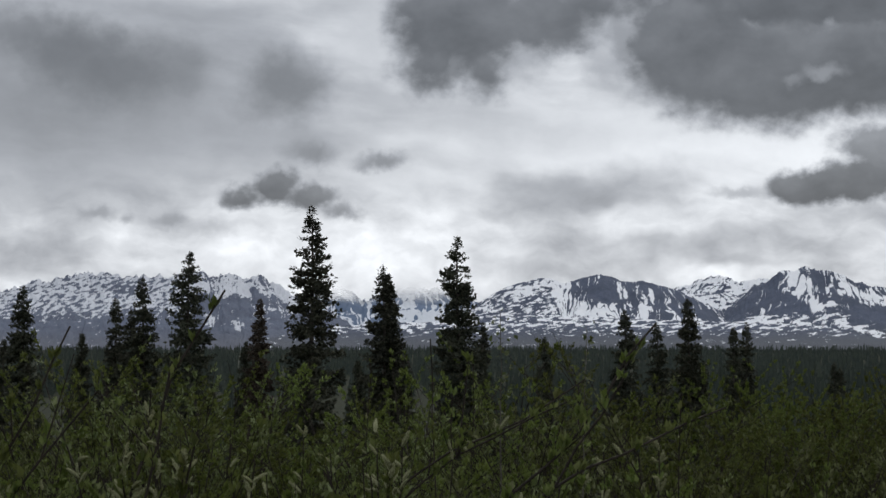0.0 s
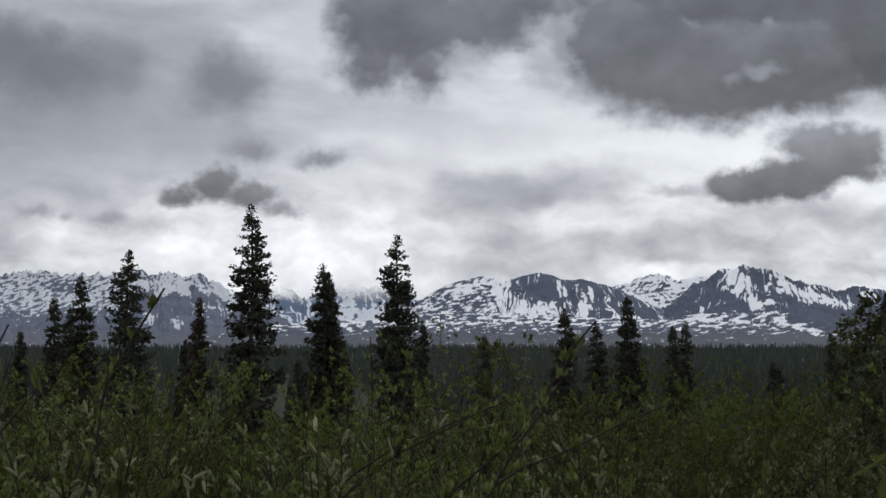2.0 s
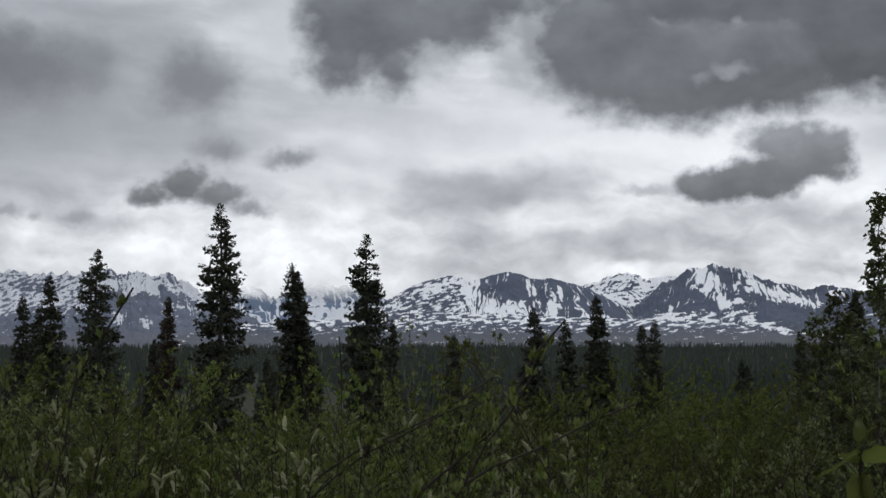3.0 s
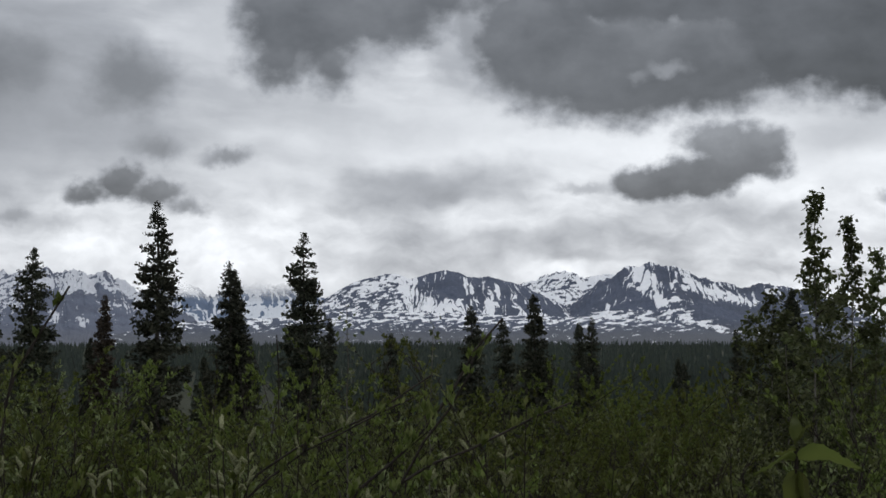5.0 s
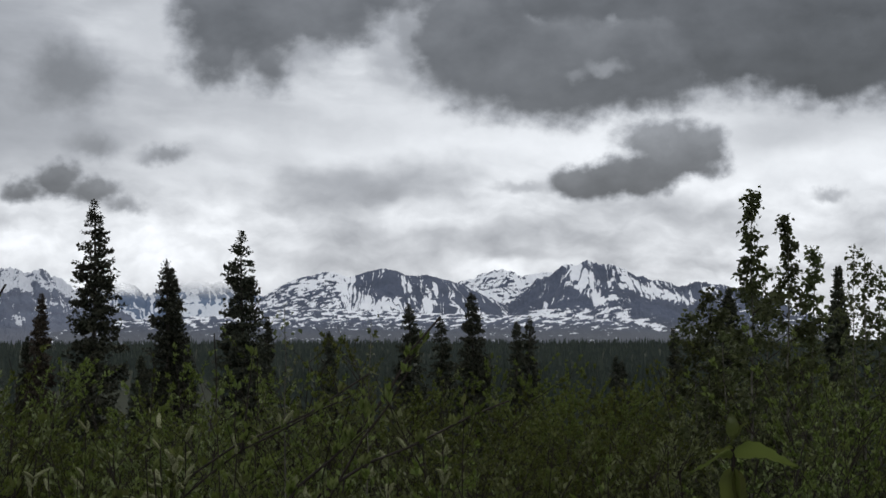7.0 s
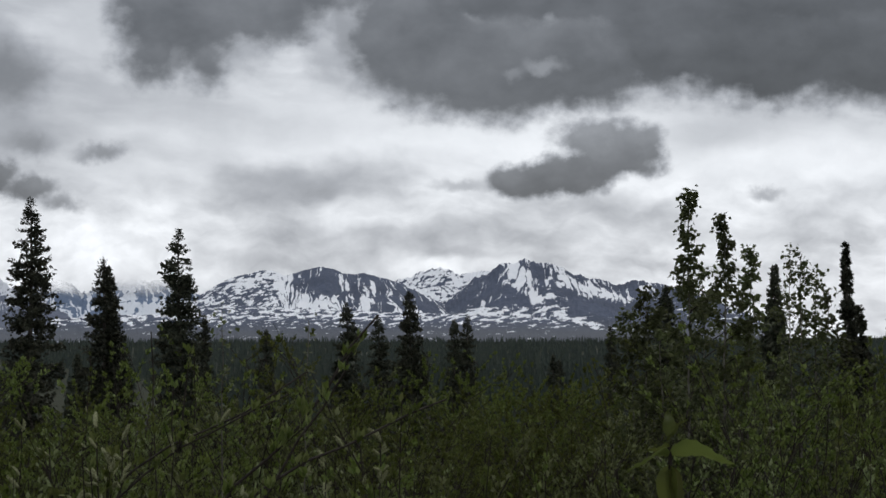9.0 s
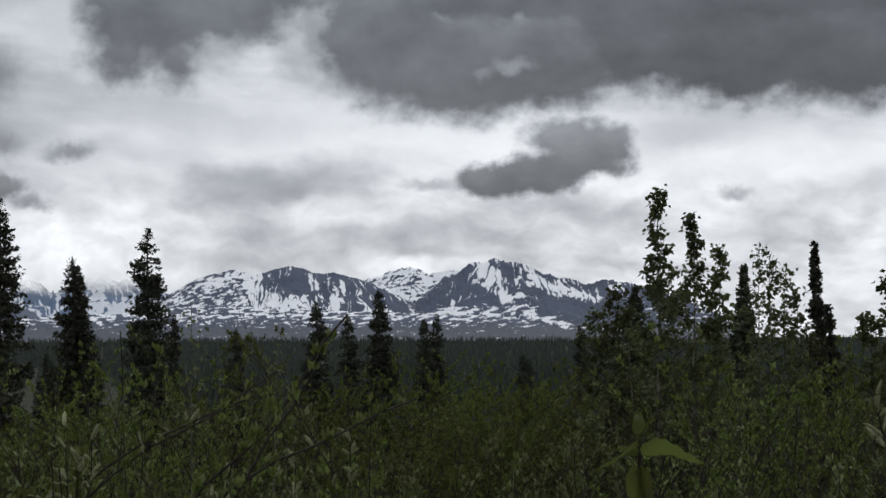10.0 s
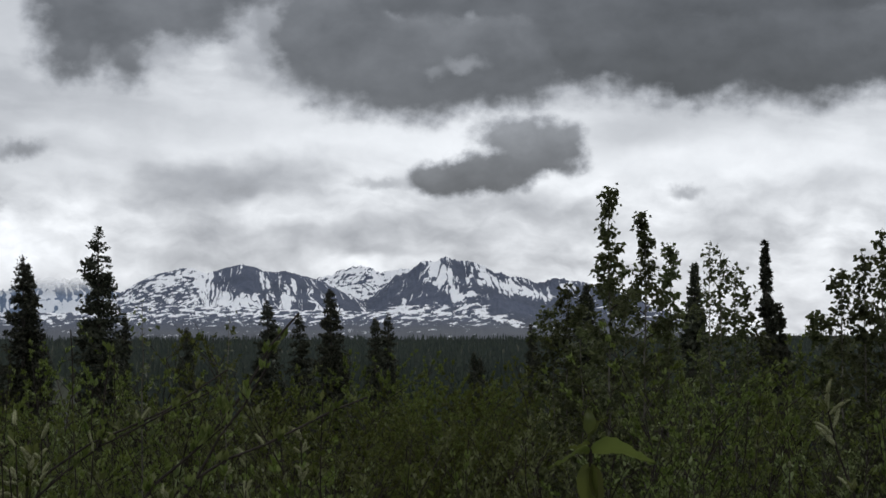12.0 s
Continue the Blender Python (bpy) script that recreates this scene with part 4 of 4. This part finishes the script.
# bearing, distance, top height in degrees, half width of the leader, length of the leader, leafiness
POPLARS = [
    (11.918, 22, 3.207, 0.148, 0.94, 1),
    (12.726, 22.6, 2.602, 0.142, 0.762, 1),
    (13.301, 23, 1.88, 0.114, 0.569, 1),
    (12.226, 23.5, 1.442, 0.159, 0.317, 1),
    (10.981, 25, 0.901, 0.124, 0.337, 1),
    (10.595, 25.5, 0.437, 0.126, 0.229, 1),
    (11.276, 24.5, 0.476, 0.143, 0.22, 1),
    (14.207, 24, 1.893, 0.065, 0.324, 0.5),
    (14.449, 24.4, 1.7, 0.121, 0.494, 0.55),
    (14.793, 24.8, 1.339, 0.134, 0.502, 0.5),
    (15.06, 25, 0.863, 0.101, 0.337, 0.5),
    (17.157, 20, 1.288, 0.108, 0.405, 0.7),
    (17.672, 20.4, 1.648, 0.119, 0.505, 0.75),
    (18.072, 20.8, 2.125, 0.122, 0.608, 0.8),
    (18.435, 21, 1.829, 0.142, 0.567, 1),
    (16.717, 21.5, 0.283, 0.126, 0.242, 1),
]
# slight saplings with few leaves
SAPLINGS = [(1.31, 16, 0.60, 0.06, 0.5, 0.16), (3.27, 17, 0.25, 0.05, 0.4, 0.14)]
for n, row in enumerate(POPLARS + SAPLINGS):
    poplar(*row, 400 + n)


# ---- willow branches close to the camera ----
def catkin_mesh(seed, length=0.046, radius=0.0044):
    rng = np.random.default_rng(seed)
    q = np.linspace(0, 1, 12)
    curve = rng.uniform(0.15, 0.5)
    p = np.stack([length * curve * q ** 2, 0 * q, length * q * (1 - 0.15 * curve * q)], -1)
    r = radius * np.sin(np.clip(0.12 + 0.86 * q, 0, 1) * math.pi) ** 0.55 * rng.uniform(0.88, 1.12, 12)
    r[0], r[-1] = 0.0012, 0.0008
    v, f = tube(p, r, 7)
    v += rng.normal(0, 0.00035, v.shape)
    # fine down standing off the scales
    n = 64
    u = rng.uniform(0.08, 0.98, n)
    a = rng.uniform(0, 6.28, n)
    c = np.stack([np.interp(u, q, p[:, i]) for i in range(3)], -1)
    out = np.stack([np.cos(a), np.sin(a), np.full(n, 0.5)], -1)
    bv, bf = blades(c + out * (np.interp(u, q, r) * 0.8)[:, None], out, rng.normal(0, 1, (n, 3)), rng.uniform(0.002, 0.0042, n), np.full(n, 0.0006), 0, True)
    return mesh_from("catkin", *gather([(v, f), (bv, bf)]), CATKIN, True)


CATKINS = [catkin_mesh(500 + i, 0.026 + 0.004 * i) for i in range(5)]
SLIM_CATKINS = [catkin_mesh(510 + i, 0.040 + 0.004 * i, 0.0038) for i in range(5)]


def leaf_tufts(points, rng, count, size, mat, name="foliage", slim=0.24, tuft=5):
    """Young leaves in upright tufts along a twig."""
    pts = np.asarray(points)
    k = np.linspace(0, 1, len(pts))
    base, along = [], []
    way = pts[-1] - pts[0]
    way /= np.linalg.norm(way)
    for e in rng.uniform(0.12, 1.0, count):
        c = np.array([np.interp(e, k, pts[:, j]) for j in range(3)])
        m = int(rng.integers(3, tuft + 3))
        a = rng.uniform(0, 6.28, m)
        dirs = np.stack([np.cos(a), np.sin(a), 0 * a], -1) * rng.uniform(0.2, 0.75, m)[:, None] + way * 0.45 + np.array([0, 0, 0.65])
        base.append(c + rng.normal(0, 0.003, (m, 3)))
        along.append(dirs)
    base, along = np.concatenate(base), np.concatenate(along)
    s = size * rng.uniform(0.55, 1.25, len(base))
    return mesh_from(name, *blades(base, along, rng.normal(0, 1, base.shape), s, s * slim, 0.3), mat)


def bend(points, n=14):
    """A smooth run through the given points."""
    pts = np.asarray(points, float)
    t = np.concatenate([[0], np.cumsum(np.linalg.norm(np.diff(pts, axis=0), axis=1))])
    u = np.linspace(0, t[-1], n)
    out = np.stack([np.interp(u, t, pts[:, j]) for j in range(3)], -1)
    for _ in range(2):
        out[1:-1] = 0.25 * out[:-2] + 0.5 * out[1:-1] + 0.25 * out[2:]
    return out


def catkin_on(branch, at, way, rng, scale=1.0, kinds=CATKINS):
    ob = part("catkin", kinds[int(rng.integers(5))], branch)
    turn = Vector(way).to_track_quat("Z", "X").to_matrix().to_4x4()
    ob.matrix_basis = Matrix.Translation(at) @ turn @ Matrix.Rotation(rng.uniform(0, 6.28), 4, "Z") @ Matrix.Scale(scale * rng.uniform(0.78, 1.1), 4)


def willow_branches(label, runs, seed, thick=0.0045, leaf=0.036, mat=None, tufts=34, catkins=(0, 0.3, 1.0), twigs=5, size=1.0, kinds=CATKINS):
    """One shrub seen as a few long branches; runs: points from the ground up for each. catkins: how many, and over what stretch."""
    rng = np.random.default_rng(seed)
    foot = Vector(runs[0][0])
    foot.z = float(ground_z(foot.x, foot.y)) - 0.02
    root = tagged(new("catkin_willow"), label, "shrub", "catkin willows on the verge")
    root.location = foot
    for run in runs:
        pts = bend([Vector((0, 0, 0))] + [Vector(p) - foot for p in run[1:]], 22)
        pts[1:-1] += rng.normal(0, 0.004, pts[1:-1].shape)
        q = np.linspace(0, 1, len(pts))
        rods = [tube(pts, thick * (1 - 0.72 * q) + 0.0006, 7)]
        tips = [pts[len(pts) // 3:]]
        for _ in range(twigs):
            i = int(rng.integers(8, len(pts) - 2))
            way = (pts[i + 1] - pts[i]) / np.linalg.norm(pts[i + 1] - pts[i])
            way = way * 0.8 + rng.normal(0, 0.35, 3) + np.array([0, 0, 0.5])
            k = np.linspace(0, 1, 6)
            tw = pts[i] + way * (rng.uniform(0.06, 0.16) * k)[:, None]
            rods.append(tube(tw, thick * 0.35 * (1 - 0.7 * k) + 0.0005, 5))
            tips.append(tw)
        # winter buds along the bark
        branch = part("branch", mesh_from("willow_branch", *gather(rods), TWIG, True), root)
        greens = [leaf_tufts(t, rng, max(3, int(tufts * (1.0 if n == 0 else 0.22))), leaf, mat or YOUNG) for n, t in enumerate(tips)]
        joined = bpy.data.meshes.new("young_foliage")
        bm = bmesh.new()
        for me in greens:
            bm.from_mesh(me)
            bpy.data.meshes.remove(me)
        bm.to_mesh(joined)
        bm.free()
        joined.materials.append(mat or YOUNG)
        part("foliage", joined, branch, "fresh pale green leaf tufts")
        for _ in range(catkins[0]):
            e = rng.uniform(catkins[1], catkins[2])
            src = tips[0] if rng.random() < 0.6 else tips[int(rng.integers(len(tips)))]
            k = np.linspace(0, 1, len(src))
            at = [np.interp(e, k, src[:, j]) for j in range(3)]
            a = rng.uniform(0, 6.28)
            catkin_on(branch, at, (0.6 * math.cos(a), 0.6 * math.sin(a), rng.uniform(0.2, 1.1)), rng, size, kinds)
    return root


LONG = "willow with long dark slanting branches and fresh leaf tufts"
FULL = "willow with plump pale-green seeding catkins on dark twigs"
willow_branches(LONG, [
    [(0.007, 5, 0.985), (0.04, 5, 1.252), (0.099, 4.999, 1.388), (0.194, 5.046, 1.444), (0.293, 5.092, 1.505), (0.34, 5.089, 1.597), (0.388, 5.135, 1.671), (0.44, 5.181, 1.733)],
    [(0.007, 5, 0.985), (0.058, 5.05, 1.248), (0.155, 5.098, 1.381), (0.269, 5.193, 1.418), (0.417, 5.284, 1.48), (0.522, 5.375, 1.516), (0.612, 5.466, 1.55)],
    [(0.007, 5, 0.985), (0.107, 4.949, 1.257), (0.196, 4.946, 1.378), (0.24, 4.944, 1.443), (0.293, 4.991, 1.515), (0.338, 4.989, 1.588), (0.36, 4.987, 1.624)],
], 601, 0.0056, 0.025, None, 20, (4, 0.2, 0.8), 5)
willow_branches(LONG, [
    [(-0.282, 5.593, 0.949), (-0.219, 5.596, 1.224), (-0.118, 5.599, 1.386), (0, 5.65, 1.437), (0.11, 5.699, 1.485), (0.22, 5.796, 1.531), (0.331, 5.891, 1.604)],
    [(-0.282, 5.593, 0.949), (-0.181, 5.597, 1.224), (-0.081, 5.599, 1.374), (0.072, 5.7, 1.457), (0.187, 5.697, 1.519), (0.283, 5.743, 1.556)],
], 602, 0.0048, 0.024, None, 14, (3, 0.3, 0.9), 5)
willow_branches(FULL, [
    [(-0.66, 4.855, 1.043), (-0.638, 4.858, 1.283), (-0.614, 4.861, 1.393), (-0.582, 4.865, 1.491), (-0.544, 4.92, 1.572), (-0.513, 4.974, 1.655), (-0.491, 4.976, 1.728), (-0.432, 4.981, 1.797)],
    [(-0.66, 4.855, 1.043), (-0.6, 4.813, 1.287), (-0.566, 4.817, 1.396), (-0.546, 4.819, 1.515), (-0.525, 4.822, 1.602), (-0.525, 4.872, 1.656)],
    [(-0.66, 4.855, 1.043), (-0.53, 4.771, 1.292), (-0.496, 4.774, 1.388), (-0.482, 4.776, 1.463), (-0.472, 4.777, 1.496)],
], 603, 0.0058, 0.026, None, 24, (26, 0.15, 0.9))
willow_branches(LONG, [
    [(-1.076, 5.292, 0.976), (-1.007, 5.305, 1.277), (-0.938, 5.318, 1.451), (-0.868, 5.33, 1.569), (-0.821, 5.337, 1.652), (-0.8, 5.391, 1.727)],
    [(-1.076, 5.292, 0.976), (-0.966, 5.211, 1.285), (-0.875, 5.227, 1.403), (-0.794, 5.24, 1.51), (-0.719, 5.251, 1.593)],
], 604, 0.0054, 0.025, None, 18, (3, 0.3, 0.9), 5)
# single catkin shoots: bearing, distance, height of the tip
SHOOTS = [
    (-7.21, 5.3, 1.47), (-6.62, 5.4, 1.59), (-5.96, 5.2, 1.47), (-5.73, 5.3, 1.47), (-4.01, 5.8, 1.39), (-1.66, 5.3, 1.43),
    (-1.15, 5.2, 1.45), (-9.02, 5.6, 1.37), (-8.24, 5.8, 1.44), (-4.27, 5.6, 1.43), (-3.17, 6.2, 1.47), (-1.83, 5.4, 1.44),
    (-1.5, 5.4, 1.46), (-0.93, 5.5, 1.47), (3.65, 5.6, 1.45), (4.9, 5.8, 1.45), (5.41, 6.0, 1.57), (-4.83, 6.4, 1.47),
    (-2.56, 6.0, 1.43), (0.21, 6.4, 1.56), (-0.29, 6.0, 1.7), (7.31, 6.0, 1.42), (8.72, 6.6, 1.41), (10.01, 6.2, 1.41),
    (13.99, 6.8, 1.46), (15.32, 6.6, 1.54), (15.92, 7.0, 1.51), (18.01, 6.5, 1.54), (-1.66, 12.0, 1.59), (0.7, 11.0, 1.6),
]
for n, (b, d, z) in enumerate(SHOOTS):
    tip = polar(b, d, z)
    side = Vector((tip.y, -tip.x, 0)).normalized()
    foot = tip + side * 0.05 * math.sin(n * 1.7)
    foot.z = float(ground_z(foot.x, foot.y)) - 0.02
    a, b2 = foot.lerp(tip, 0.4) + side * 0.03 * math.sin(n), foot.lerp(tip, 0.75) - side * 0.02 * math.cos(n * 2)
    heavy = n < 16
    willow_branches(FULL if heavy else LONG, [[foot, a, b2, tip]], 620 + n, 0.0030, 0.023, None, 12 if heavy else 20, (20 if heavy else 2, 0.6, 1.0), 5)
# twig with long catkins
willow_branches("slim willow twig with long pale catkins", [[(1.304, 3.781, 0.043), (1.238, 3.803, 1.325), (1.205, 3.814, 1.433), (1.187, 3.82, 1.486), (1.17, 3.825, 1.536), (1.153, 3.83, 1.594)]], 660, 0.004, 0.02, None, 3, (7, 0.80, 1.0), 0, 1.0, SLIM_CATKINS)


def broad_leaf(length, width, seed, roll):
    """A veined, gently cupped and drooping leaf along +y."""
    nu, nv = 13, 7
    u, v = np.meshgrid(np.linspace(0, 1, nu), np.linspace(-1, 1, nv), indexing="ij")
    half = width * np.sin(np.clip(u, 0, 1) ** 0.8 * math.pi) ** 0.8 * (1 - 0.35 * u)
    x = half * v
    y = length * u
    z = 0.25 * width * np.abs(v) ** 1.3 - 0.52 * length * u ** 2.0 + 0.0012 * np.sin(u * 40 + np.abs(v) * 6) + 0.002 * np.sin(u * 9 + seed)
    z = z + x * math.sin(radians(roll))
    x = x * math.cos(radians(roll))
    me = mesh_from("leaf", np.stack([x, y, z], -1).reshape(-1, 3), grid_faces(nu, nv), BROAD, True)
    return me


def broad_plant(foot, tip, seed):
    rng = np.random.default_rng(seed)
    foot, tip = Vector(foot), Vector(tip)
    foot.z = float(ground_z(foot.x, foot.y)) - 0.02
    root = tagged(new("poplar_shoot"), "poplar shoot with large fresh yellow-green leaves", "shoot")
    root.location = foot
    pts = bend([Vector((0, 0, 0)), (tip - foot) * 0.5 + Vector((0.01, 0, 0)), tip - foot], 14)
    part("stem", mesh_from("shoot_stem", *tube(pts, np.linspace(0.005, 0.0022, 14), 7), TWIG, True), root)
    top = Vector(pts[-1])
    # turn about the stem, upward tilt, size, drop below the tip, roll
    for a, tilt, size, drop, roll in ((-15, 16, 0.066, 0.008, 45), (200, 8, 0.052, 0.010, -25), (238, -66, 0.062, 0.020, -8), (-62, -54, 0.056, 0.024, 12), (85, 82, 0.034, -0.010, 0), (20, 72, 0.030, -0.006, 40), (176, 14, 0.026, 0.002, -30)):
        ob = part("leaf", broad_leaf(size, size * 0.25, a, roll), root)
        ob.matrix_basis = Matrix.Translation(top - Vector((0, 0, drop))) @ Euler((0, 0, radians(a - 90))).to_matrix().to_4x4() @ Euler((radians(tilt), 0, 0)).to_matrix().to_4x4()


broad_plant((0.561, 2.743, 1.375), (0.557, 2.744, 1.571), 700)
